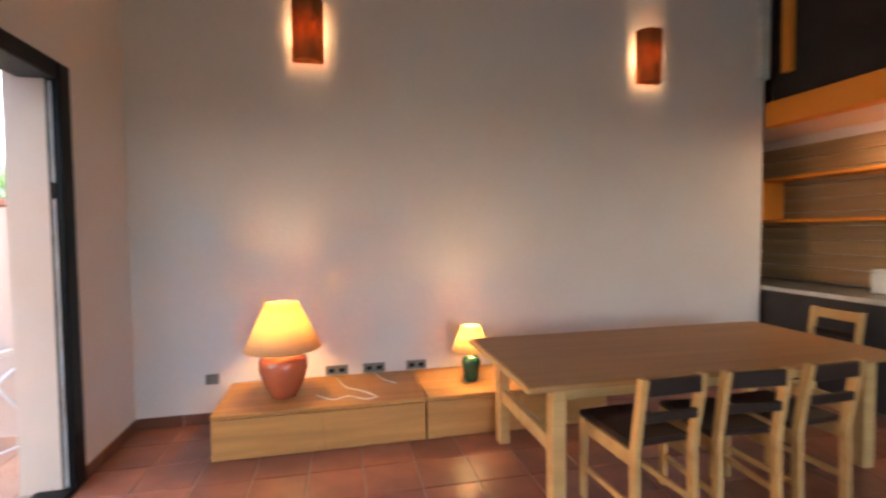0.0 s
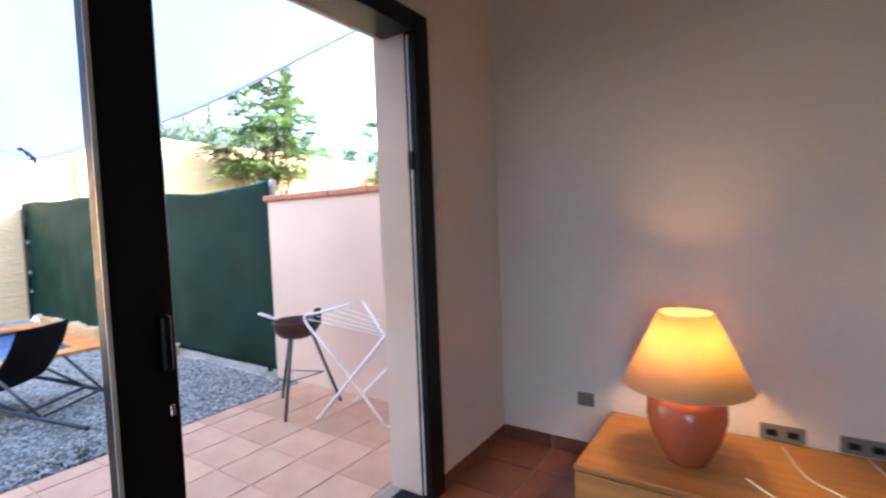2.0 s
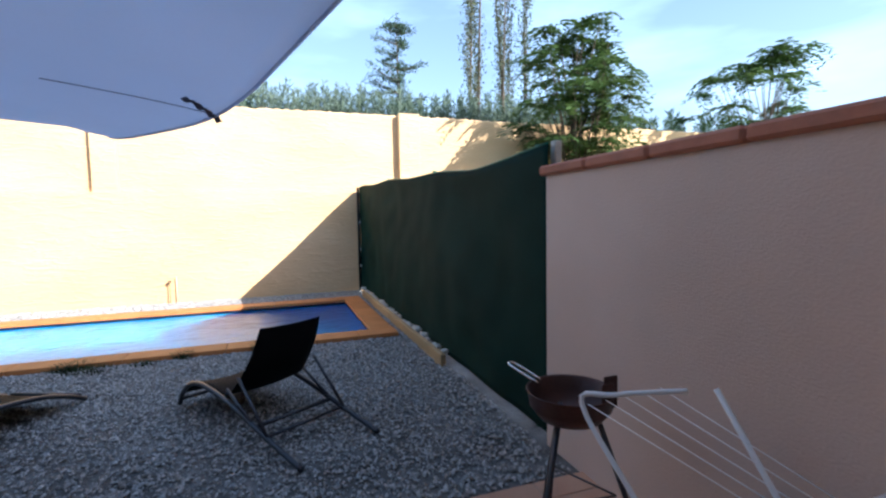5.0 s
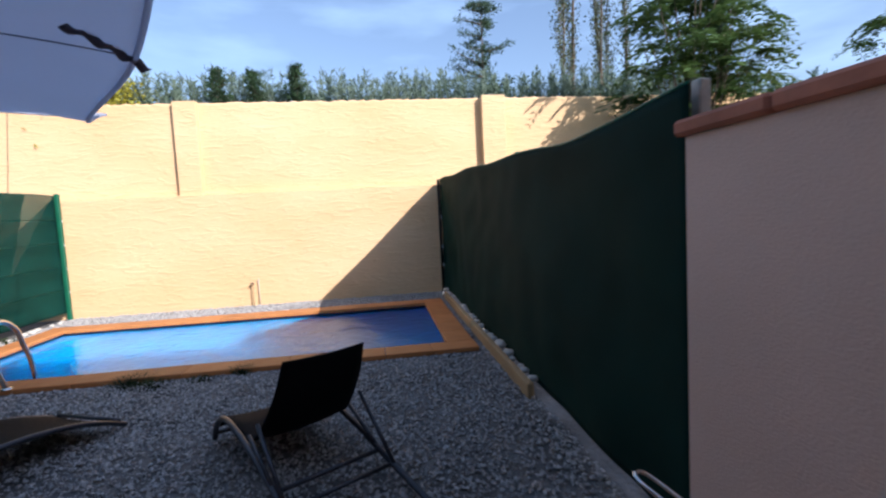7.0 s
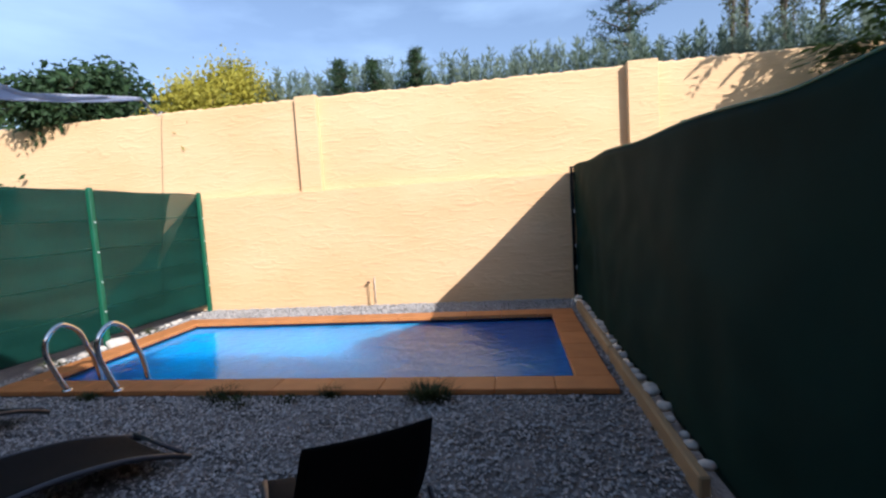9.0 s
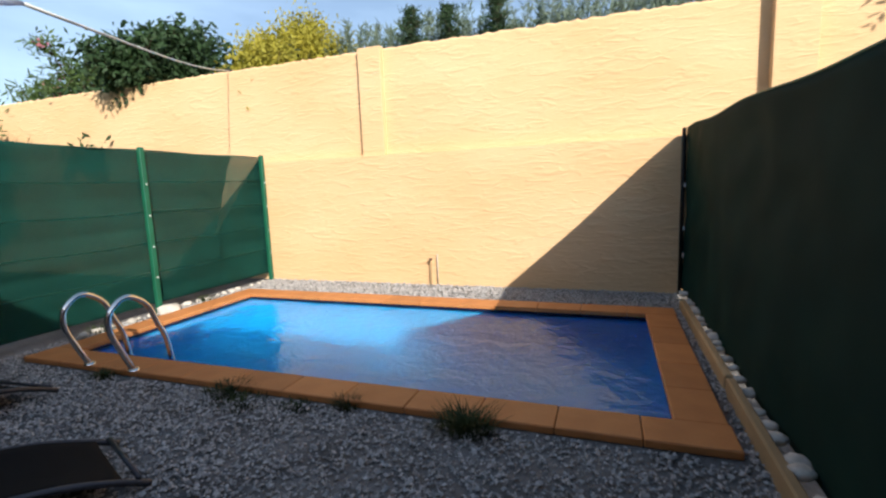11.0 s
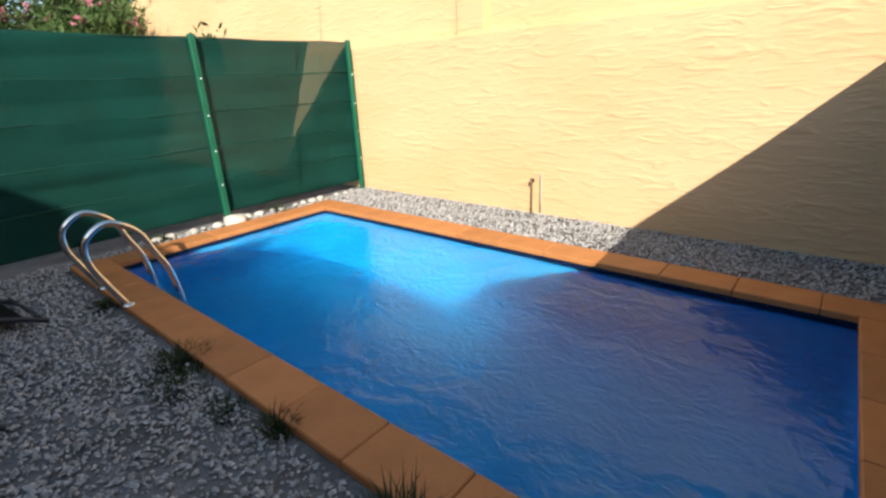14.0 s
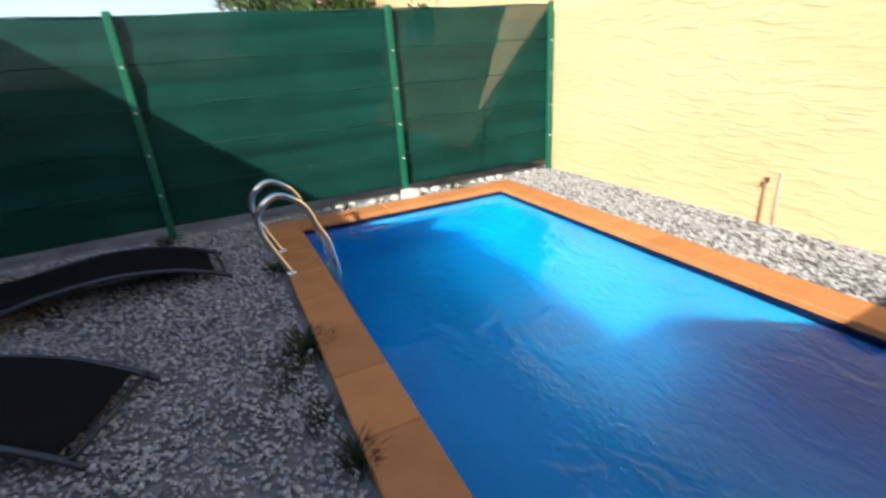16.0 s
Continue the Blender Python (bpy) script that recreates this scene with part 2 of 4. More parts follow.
PANEL = mat("wood_panel_board", (0.36, 0.225, 0.115), 0.6, var=0.12, scale=3, grain=26, stretch=(4, 0.3, 6), rnd=0.12)
DARKV = mat("loft_shade_dark", (0.03, 0.022, 0.02), 0.8)
BULB = glow("warm_bulb", (1.0, 0.72, 0.36), 5)
SPOTG = glow("kitchen_fill_spot", (1.0, 0.9, 0.7), 2)
BARK = mat("grey_bark", (0.13, 0.10, 0.075), 0.9, var=0.2, scale=8, grain=40, bump=0.5)
LEAF = mat("fresh_leaf", (0.105, 0.165, 0.05), 0.6, var=0.3, scale=3, grain=20, bump=0, col2=(0.055, 0.105, 0.032), translucent=0.3)
LEAFD = mat("dark_leaf", (0.035, 0.075, 0.028), 0.6, var=0.3, scale=3, grain=20, bump=0, col2=(0.02, 0.045, 0.018), translucent=0.2)
LEAFG = mat("grey_green_needles", (0.17, 0.22, 0.165), 0.7, var=0.25, scale=2, grain=15, bump=0, col2=(0.10, 0.15, 0.105), translucent=0.2)
LEAFC = mat("cedar_needles", (0.055, 0.10, 0.055), 0.7, var=0.25, scale=2, grain=15, bump=0, translucent=0.15)
LEAFP = mat("poplar_leaf", (0.13, 0.15, 0.085), 0.6, var=0.3, scale=3, grain=20, bump=0, col2=(0.075, 0.10, 0.05), translucent=0.25)
LEAFY = mat("golden_privet_leaf", (0.42, 0.37, 0.05), 0.6, var=0.25, scale=3, grain=20, bump=0, col2=(0.27, 0.26, 0.035), translucent=0.3)
FLOWER = mat("pink_petal", (0.62, 0.22, 0.28), 0.6, var=0.2, translucent=0.3)
GRASS = mat("grass_blade", (0.045, 0.065, 0.022), 0.7, var=0.3, bump=0, translucent=0.2)

# ---- builders ----


def mesh_of(bm, name, material, smooth=False):
    me = bpy.data.meshes.new(name)
    bm.normal_update()
    bm.to_mesh(me)
    bm.free()
    me.materials.append(material)
    if smooth:
        for f in me.polygons:
            f.use_smooth = True
    return me


def child(ob, parent):
    if parent is not None:
        ob.parent = parent
    return ob


def box_bm(bm, x0, x1, y0, y1, z0, z1, bevel=0.0):
    r = bmesh.ops.create_cube(bm, size=1, matrix=Matrix.LocRotScale(((x0 + x1) / 2, (y0 + y1) / 2, (z0 + z1) / 2), None, (x1 - x0, y1 - y0, z1 - z0)))
    if bevel:
        vs = set(r["verts"])
        es = [e for e in bm.edges if e.verts[0] in vs and e.verts[1] in vs]
        bmesh.ops.bevel(bm, geom=es, offset=bevel, segments=1, affect="EDGES")


def box(name, x0, x1, y0, y1, z0, z1, material, parent=None, bevel=0.0):
    bm = bmesh.new()
    box_bm(bm, x0, x1, y0, y1, z0, z1, bevel)
    return child(new(name, mesh_of(bm, name, material)), parent)


def boxes(name, parts, material, parent=None, bevel=0.0):
    bm = bmesh.new()
    for p in parts:
        box_bm(bm, *p, bevel)
    return child(new(name, mesh_of(bm, name, material)), parent)


def tube_bm(bm, pts, r, seg=8):
    pts = [Vector(p) for p in pts]
    rings = []
    up = Vector((0.123, 0.977, 0.17)).normalized()
    for i, p in enumerate(pts):
        d = (pts[min(i + 1, len(pts) - 1)] - pts[max(i - 1, 0)]).normalized()
        a = d.cross(up).normalized()
        b = d.cross(a)
        rad = r(i / (len(pts) - 1)) if callable(r) else r
        rings.append([bm.verts.new(p + rad * (math.cos(2 * math.pi * k / seg) * a + math.sin(2 * math.pi * k / seg) * b)) for k in range(seg)])
    for u, v in zip(rings, rings[1:]):
        for k in range(seg):
            bm.faces.new((u[k], u[(k + 1) % seg], v[(k + 1) % seg], v[k]))
    bm.faces.new(rings[0][::-1])
    bm.faces.new(rings[-1])


def tube(name, pts, r, material, parent=None, seg=8):
    bm = bmesh.new()
    for line in (pts if isinstance(pts[0][0], (tuple, list, Vector)) else [pts]):
        tube_bm(bm, line, r, seg)
    bmesh.ops.recalc_face_normals(bm, faces=bm.faces)
    return child(new(name, mesh_of(bm, name, material, True)), parent)


def smooth_line(pts, n=6):
    """Points along a Catmull-Rom curve through pts."""
    pts = [Vector(p) for p in pts]
    q = [pts[0]] + pts + [pts[-1]]
    out = []
    for a, b, c, d in zip(q, q[1:], q[2:], q[3:]):
        for k in range(n):
            t = k / n
            out.append(0.5 * (2 * b + (c - a) * t + (2 * a - 5 * b + 4 * c - d) * t * t + (3 * b - a - 3 * c + d) * t ** 3))
    return out + [pts[-1]]


def lathe(name, profile, material, at, parent=None, seg=32, half=False, thick=0.0):
    bm = bmesh.new()
    rings = []
    n = seg + 1 if half else seg
    for r, z in profile:
        rings.append([bm.verts.new((at[0] + r * math.cos((math.pi if half else 2 * math.pi) * k / seg + (math.pi if half else 0)),
                                    at[1] + r * math.sin((math.pi if half else 2 * math.pi) * k / seg + (math.pi if half else 0)), at[2] + z)) for k in range(n)])
    for u, v in zip(rings, rings[1:]):
        for k in range(n if not half else n - 1):
            bm.faces.new((u[k], u[(k + 1) % n], v[(k + 1) % n], v[k]))
    bmesh.ops.recalc_face_normals(bm, faces=bm.faces)
    ob = child(new(name, mesh_of(bm, name, material, True)), parent)
    if thick:
        s = ob.modifiers.new("thick", "SOLIDIFY")
        s.thickness = thick
    return ob


def grid(name, fn, nu, nv, material, parent=None, thick=0.0, smooth=True):
    """A sheet from fn(u, v), u and v from 0 to 1."""
    vs = [fn(i / nu, j / nv) for j in range(nv + 1) for i in range(nu + 1)]
    fs = [(j * (nu + 1) + i, j * (nu + 1) + i + 1, (j + 1) * (nu + 1) + i + 1, (j + 1) * (nu + 1) + i) for j in range(nv) for i in range(nu)]
    me = bpy.data.meshes.new(name)
    me.from_pydata([tuple(v) for v in vs], [], fs)
    me.materials.append(material)
    for f in me.polygons:
        f.use_smooth = smooth
    ob = child(new(name, me), parent)
    if thick:
        s = ob.modifiers.new("thick", "SOLIDIFY")
        s.thickness, s.offset = thick, 0
    return ob


def empty(name, at=(0, 0, 0)):
    e = new(name)
    e.location = at
    return e


def leaves(name, spots, size, material, parent=None, slim=0.5, per=1, seed=1, droop=0.3):
    """Many small folded leaves at the given spots, in one mesh."""
    rng = np.random.default_rng(seed)
    c = np.repeat(np.array(spots, float), per, axis=0)
    n = len(c)
    d = rng.normal(size=(n, 3))
    d[:, 2] -= droop
    d /= np.linalg.norm(d, axis=1)[:, None]
    s = np.cross(d, rng.normal(size=(n, 3)))
    s /= np.linalg.norm(s, axis=1)[:, None]
    k = np.cross(d, s)
    L = (size * rng.uniform(0.6, 1.3, n))[:, None]
    w = L * slim * 0.5
    v = np.stack([c, c + d * L * 0.5 + s * w + k * w * 0.3, c + d * L, c + d * L * 0.5 - s * w + k * w * 0.3], axis=1).reshape(-1, 3)
    f = np.arange(n * 4).reshape(n, 4)
    f = np.concatenate([f[:, [0, 1, 2]], f[:, [0, 2, 3]]])
    me = bpy.data.meshes.new(name)
    me.from_pydata(v.tolist(), [], f.tolist())
    me.materials.append(material)
    return child(new(name, me), parent)

# ---- ground and pool ----
PX0, PX1, PY0, PY1 = -8.83, -6.685, -1.55, 3.16


def sheet_round_hole(name, ox0, ox1, oy0, oy1, hx0, hx1, hy0, hy1, z, material):
    xs, ys = (ox0, hx0, hx1, ox1), (oy0, hy0, hy1, oy1)
    vs = [(x, y, z) for y in ys for x in xs]
    fs = [(j * 4 + i, j * 4 + i + 1, j * 4 + i + 5, j * 4 + i + 4) for j in range(3) for i in range(3) if (i, j) != (1, 1)]
    me = bpy.data.meshes.new(name)
    me.from_pydata(vs, [], fs)
    me.materials.append(material)
    return new(name, me)


tagged(sheet_round_hole("ground", -600, 600, -600, 600, PX0 - 0.1, PX1 + 0.1, PY0 - 0.1, PY1 + 0.1, -0.06, FAR), "grassy ground around the house and gardens", "ground", kind="structure")
gr = sheet_round_hole("gravel_bed", -9.9, -3.4, -2.6, 3.75, PX0 - 0.1, PX1 + 0.1, PY0 - 0.1, PY1 + 0.1, -0.012, EARTH)
tagged(gr, "grey crushed gravel covering the small garden", "gravel", kind="structure")



def pebbles(name, n, x0, x1, y0, y1, lo, hi, seed):
    r = np.random.default_rng(seed)
    c = np.stack([r.uniform(x0, x1, n), r.uniform(y0, y1, n), r.uniform(-0.006, 0.005, n)], 1)
    keep = ~((c[:, 0] > PX0 - 0.27) & (c[:, 0] < PX1 + 0.28) & (c[:, 1] > PY0 - 0.26) & (c[:, 1] < PY1 + 0.27))
    c = c[keep]
    n = len(c)
    base = np.array([(1, 0, 0), (0, 1, 0), (-1, 0, 0), (0, -1, 0), (0, 0, 1), (0, 0, -1)], float)
    tri = np.array([(0, 1, 4), (1, 2, 4), (2, 3, 4), (3, 0, 4), (1, 0, 5), (2, 1, 5), (3, 2, 5), (0, 3, 5)])
    s = np.exp(r.uniform(np.log(lo), np.log(hi), (n, 1))) * r.uniform(0.6, 1.2, (n, 3)) * np.array([1, 1, 0.8])
    v = base[None] * s[:, None, :] + r.normal(0, 0.18, (n, 6, 3)) * s[:, None, :]
    a = r.uniform(0, 6.283, n)
    ca, sa = np.cos(a)[:, None], np.sin(a)[:, None]
    v = np.stack([v[..., 0] * ca - v[..., 1] * sa, v[..., 0] * sa + v[..., 1] * ca, v[..., 2] + v[..., 0] * r.normal(0, 0.3, (n, 1))], -1) + c[:, None, :]
    f = (tri[None] + (np.arange(n) * 6)[:, None, None]).reshape(-1, 3)
    me = bpy.data.meshes.new(name)
    me.from_pydata(v.reshape(-1, 3).tolist(), [], f.tolist())
    me.materials.append(PEBBLE)
    return new(name, me)


peb = pebbles("gravel", 80000, -9.88, -3.42, -2.05, 3.55, 0.006, 0.0175, 3)
tagged(peb, "loose grey and white crushed stones on the ground", "gravel", kind="stuff")

pool = empty("swimming_pool", (-7.8, 0.8, 0))
tagged(pool, "small rectangular pool with blue liner sunk in gravel", "pool")


def pool_part(ob):
    ob.parent = pool
    ob.matrix_parent_inverse = pool.matrix_basis.inverted()
    return ob


D = -0.95
pool_part(boxes("basin", [(PX0, PX1, PY0, PY1, D - 0.1, D), (PX0 - 0.1, PX0, PY0 - 0.1, PY1 + 0.1, D - 0.1, 0.0), (PX1, PX1 + 0.1, PY0 - 0.1, PY1 + 0.1, D - 0.1, 0.0),
                          (PX0, PX1, PY0 - 0.1, PY0, D - 0.1, 0.0), (PX0, PX1, PY1, PY1 + 0.1, D - 0.1, 0.0)], LINER))
# Dark navy band at the waterline: the coping's overhang shadow put into colour.
NAVY = mat("navy_coping_shadow", (0.006, 0.014, 0.05), 0.4, var=0.15)
pool_part(boxes("coping_shadow_band", [(PX0 + 0.0005, PX0 + 0.004, PY0 + 0.004, PY1 - 0.004, -0.10, 0.0), (PX1 - 0.004, PX1 - 0.0005, PY0 + 0.004, PY1 - 0.004, -0.10, 0.0),
                                   (PX0 + 0.004, PX1 - 0.004, PY0 + 0.0005, PY0 + 0.004, -0.10, 0.0), (PX0 + 0.004, PX1 - 0.004, PY1 - 0.004, PY1 - 0.0005, -0.10, 0.0)], NAVY))
water = pool_part(grid("water", lambda u, v: (PX0 + 0.005 + u * (PX1 - PX0 - 0.01), PY0 + 0.005 + v * (PY1 - PY0 - 0.01),
                                              -0.03 + 0.004 * noise.noise((u * 5, v * 10, 0))), 40, 90, WATER))
water.visible_shadow = False

# ---- far wall ----
wall_far = box("wall_garden_lower", -10.3, -9.9, -9.2, 12, -0.1, 1.76, STUCCO)
tagged(wall_far, "rough ochre stucco garden wall with scraped texture", "wall", kind="structure")
rnd_top = np.random.default_rng(8)


def wall_upper():
    bm = bmesh.new()
    ys = np.linspace(-9.2, 12, 420)
    f, b = [], []
    for y in ys:
        z = 3.17 + rnd_top.normal(0, 0.007)
        f.append((bm.verts.new((-10.03, y, 1.758)), bm.verts.new((-10.03, y, z - 0.03)), bm.verts.new((-10.06, y, z)), bm.verts.new((-10.26, y, z)), bm.verts.new((-10.28, y, 1.758))))
    for p, q in zip(f, f[1:]):
        for k in range(4):
            bm.faces.new((p[k], p[k + 1], q[k + 1], q[k]))
    bm.faces.new(f[0])
    bm.faces.new(f[-1][::-1])
    bmesh.ops.recalc_face_normals(bm, faces=bm.faces)
    return new("wall_garden_upper", mesh_of(bm, "wall_garden_upper", STUCCO))


tagged(wall_upper(), "upper ochre stucco wall set back with crumbling top", "wall", kind="structure")
for y0, y1, out in ((-0.42, -0.08, 0.075), (4.36, 4.75, 0.12)):
    tagged(box("pilaster", -10.06, -10.03 + out, y0, y1, 1.757, 3.185, STUCCO, bevel=0.004), "ochre stucco pilaster on the garden wall", "pilaster", kind="structure")

# ---- fences ----


def fence_top(x):
    return float(np.interp(x, (-9.9, -9.3, -6.9, -5.5, -4.8, -3.72), (1.83, 1.83, 1.75, 1.68, 1.645, 1.67)))


def right_net(u, v):
    x = -9.905 + u * (9.905 - 3.7215)
    z = 0.05 + v * (fence_top(x) - 0.05 + 0.012 * math.sin(x * 3.1))
    w = 0.05 * noise.noise((x * 0.9 + z * 0.5, z * 1.1, 3)) + 0.022 * noise.noise((x * 2.3 - z * 2.2, z * 2.6 + x, 9))
    hem = min(1, (1 - v) * 8 + 0.2) * min(1, (-3.72 - x) / 0.5)
    return (x, 3.60 + w * hem, z)


fr = empty("garden_fence", (-6.8, 3.62, 0))
tagged(fr, "green shade netting, coloured dark for its shaded side, on posts beside the pool", "fence", group="garden fences")


def under(ob, parent):
    ob.parent = parent
    ob.matrix_parent_inverse = Matrix.Translation(-Vector(parent.location))
    return ob


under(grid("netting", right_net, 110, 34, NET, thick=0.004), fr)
under(tube("post", [(-9.87, 3.565, -0.05), (-9.87, 3.565, 1.84)], 0.022, BLACK), fr)
for x in (-9.86, -7.9, -5.9, -3.95):
    under(tube("post", [(x, 3.68, -0.05), (x, 3.68, fence_top(x) + 0.04)], 0.025, NETPOST), fr)
under(tube("top_wire", [right_net(u / 60, 1) for u in range(61)], 0.006, NETPOST), fr)
under(box("end_post", -3.79, -3.74, 3.655, 3.70, -0.05, 1.70, STONE, bevel=0.006), fr)
for x, z in ((-9.83, 0.42), (-9.83, 0.72), (-9.83, 1.2)):
    under(box("clip", x - 0.02, x + 0.02, 3.575, 3.59, z, z + 0.05, WHITEM, bevel=0.005), fr)


def left_net(u, v):
    x = -9.88 + u * 8.0
    z = 0.10 + v * 1.73
    band = abs(((z - 0.1) / 0.345) % 1 - 0.5) * 2
    w = -0.02 * (1 - band) ** 2 + 0.012 * noise.noise((x * 1.7, z * 3, 5)) + 0.012 * noise.noise((x * 0.8, z * 9, 2))
    return (x, -2.10 + w, z + 0.012 * noise.noise((x, z * 2, 8)))


fl = empty("garden_fence", (-6, -2.12, 0))
tagged(fl, "green shade netting tied to wire mesh panels and posts", "fence", group="garden fences")
under(grid("netting", left_net, 150, 60, NETL, thick=0.004), fl)


# A sunlit patch is put into the netting: added layers darken all around it.
def bright_patch_edge(z):
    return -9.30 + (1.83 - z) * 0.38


def long_dark_layer(u, v):
    """Added second layer over most of the fence, ending at the bright patch."""
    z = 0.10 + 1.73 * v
    x = bright_patch_edge(z) + u * (-1.88 - bright_patch_edge(z))
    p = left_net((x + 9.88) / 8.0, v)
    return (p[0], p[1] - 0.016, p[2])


def corner_dark_layer(u, v):
    """Added second layer across the corner, below the bright patch."""
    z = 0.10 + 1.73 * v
    x1 = min(-9.87 + (1.83 - z) * 0.91, bright_patch_edge(z) - 0.004)
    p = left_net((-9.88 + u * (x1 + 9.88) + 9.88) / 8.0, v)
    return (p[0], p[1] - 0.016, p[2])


under(grid("netting_dark_layer", long_dark_layer, 120, 40, NETL, thick=0.004), fl)
under(grid("netting_dark_layer", corner_dark_layer, 16, 40, NETL, thick=0.004), fl)
for x in (-9.84, -7.93, -5.65, -3.4):
    under(box("post", x - 0.03, x + 0.03, -2.085, -2.03, -0.05, 1.86, NETPOST, bevel=0.008), fl)
    for z in (0.4, 0.75, 1.1, 1.45):
        under(box("clip", x - 0.006, x + 0.006, -2.03, -2.02, z, z + 0.016, WHITEM), fl)
for z in (0.45, 0.79, 1.14, 1.48, 1.83):
    under(tube("wire", [(-9.88 + 0.4 * k, -2.10 + 0.006 * math.sin(k * 2.3), z + 0.008 * math.sin(k * 1.7)) for k in range(21)], 0.006, NETWIRE, seg=5), fl)

# edging and stones along the fences
rngs = random.Random(4)
for k in range(2):
    ob = box("edging_board", -7.2 - 2.0 * k, -5.25 - 1.98 * k, 3.48, 3.53, -0.05, 0.10, TIMBER, bevel=0.008)
    tagged(ob, "weathered timber edging board along the fence", "board", group="edging boards")


def stone(name, x, y, z, s, material):
    bm = bmesh.new()
    bmesh.ops.create_icosphere(bm, subdivisions=2, radius=s)
    for v in bm.verts:
        v.co *= 1 + 0.35 * noise.noise(v.co * (1.5 / s) + Vector((x * 7, y * 5, 0)))
        v.co.z *= 0.55
        v.co += Vector((x, y, z))
    return new(name, mesh_of(bm, name, material, True))


for k in range(26):
    x = -9.6 + 0.17 * k + rngs.uniform(-0.05, 0.05)
    tagged(stone("stone", x, 3.565 + rngs.uniform(-0.01, 0.01), 0.06 + rngs.uniform(0, 0.03), rngs.uniform(0.03, 0.06), STONE), "pale rubble stone under the fence netting", "stone", group="rubble along the fences")
for k in range(18):
    x = -9.6 + 0.15 * k + rngs.uniform(-0.04, 0.04)
    tagged(stone("stone", x, -2.0 + rngs.uniform(-0.04, 0.05), 0.015, rngs.uniform(0.025, 0.06), STONE), "pale rubble stone under the fence netting", "stone", group="rubble along the fences")
tagged(stone("stone", -7.95, -1.93, 0.03, 0.13, STONE), "large flat white stone beside the pool edge", "stone", group="rubble along the fences")

# ---- house ----
YD0, YD1, ZD = 0.35, 2.77, 2.13


def wall_with_door():
    bm = bmesh.new()
    box_bm(bm, -1.75, -1.5, -7, YD0, -0.1, 3.7)
    box_bm(bm, -1.75, -1.5, YD1, 10, -0.1, 3.7)
    box_bm(bm, -1.75, -1.5, YD0, YD1, ZD, 3.7)
    me = mesh_of(bm, "wall_west", CREAM)
    me.materials.append(PLASTER)
    for f in me.polygons:
        if f.normal.x > 0.9:
            f.material_index = 1
    return new("wall_west", me)


tagged(wall_with_door(), "thick rendered house wall with a wide patio door opening", "wall", kind="structure")
tagged(box("wall_north", -1.5, 3.52, 3.5, 3.7, -0.1, 3.7, PLASTER), "plain off-white plastered living room wall", "wall", kind="structure")
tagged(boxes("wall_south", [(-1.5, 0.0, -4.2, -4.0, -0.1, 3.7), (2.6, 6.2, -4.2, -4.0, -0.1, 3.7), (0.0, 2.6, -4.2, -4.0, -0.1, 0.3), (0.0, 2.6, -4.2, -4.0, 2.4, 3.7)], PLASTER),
       "plain off-white plastered wall with an added, unseen wide window", "wall", kind="structure")
tagged(box("wall_east", 4.25, 4.45, -4.0, 6.0, -0.1, 3.7, PLASTER), "kitchen back wall behind wood panelling", "wall", kind="structure")
tagged(box("wall_kitchen_end", 3.3, 4.25, 5.0, 5.2, -0.1, 3.7, PLASTER), "plain kitchen end wall", "wall", kind="structure")
tagged(box("wall_kitchen_side", 3.32, 3.52, 3.7, 5.0, -0.1, 3.7, PLASTER), "plain kitchen side wall", "wall", kind="structure")
tagged(box("ceiling", -1.75, 4.45, -4.2, 5.2, 3.7, 3.8, CEIL), "plain white ceiling", "ceiling", kind="structure")
tagged(box("roof", -2.1, 4.8, -7.2, 10.2, 3.8, 3.92, CLAY), "flat terracotta roof edge over the house wall", "roof", kind="structure")
# Window added out of view, as an opening for the room's daylight lamp.
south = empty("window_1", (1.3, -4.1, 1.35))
tagged(south, "wide white framed window added out of view in the far room wall", "window", kind="structure")
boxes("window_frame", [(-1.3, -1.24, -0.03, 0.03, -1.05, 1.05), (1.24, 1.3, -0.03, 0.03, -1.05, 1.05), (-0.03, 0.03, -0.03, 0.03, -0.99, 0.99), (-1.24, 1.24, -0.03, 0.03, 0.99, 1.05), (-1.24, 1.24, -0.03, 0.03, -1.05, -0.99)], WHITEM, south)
floor = box("floor", -1.75, 4.45, -4.2, 5.2, -0.1, -0.006, GROUT)
tagged(floor, "red terracotta tile floor with pale joints", "floor", kind="structure")
patio = box("patio", -3.4, -1.75, -2.1, 3.62, -0.1, -0.005, PGROUT)
tagged(patio, "light terracotta tiled terrace outside the patio door", "pavement", kind="structure")

pink = box("wall_terrace", -3.72, -1.75, 3.585, 3.79, -0.1, 1.50, PINK)
tagged(pink, "pink rendered terrace wall between the gardens", "wall", kind="structure")
cap = empty("wall_coping", (-2.7, 3.7, 1.5))
tagged(cap, "terracotta coping on top of the pink terrace wall", "coping", kind="structure")
for k in range(5):
    under(box("coping_tile", -3.75 + 0.4 * k, -3.355 + 0.4 * k, 3.555, 3.825, 1.50, 1.555, CLAY, bevel=0.012), cap)

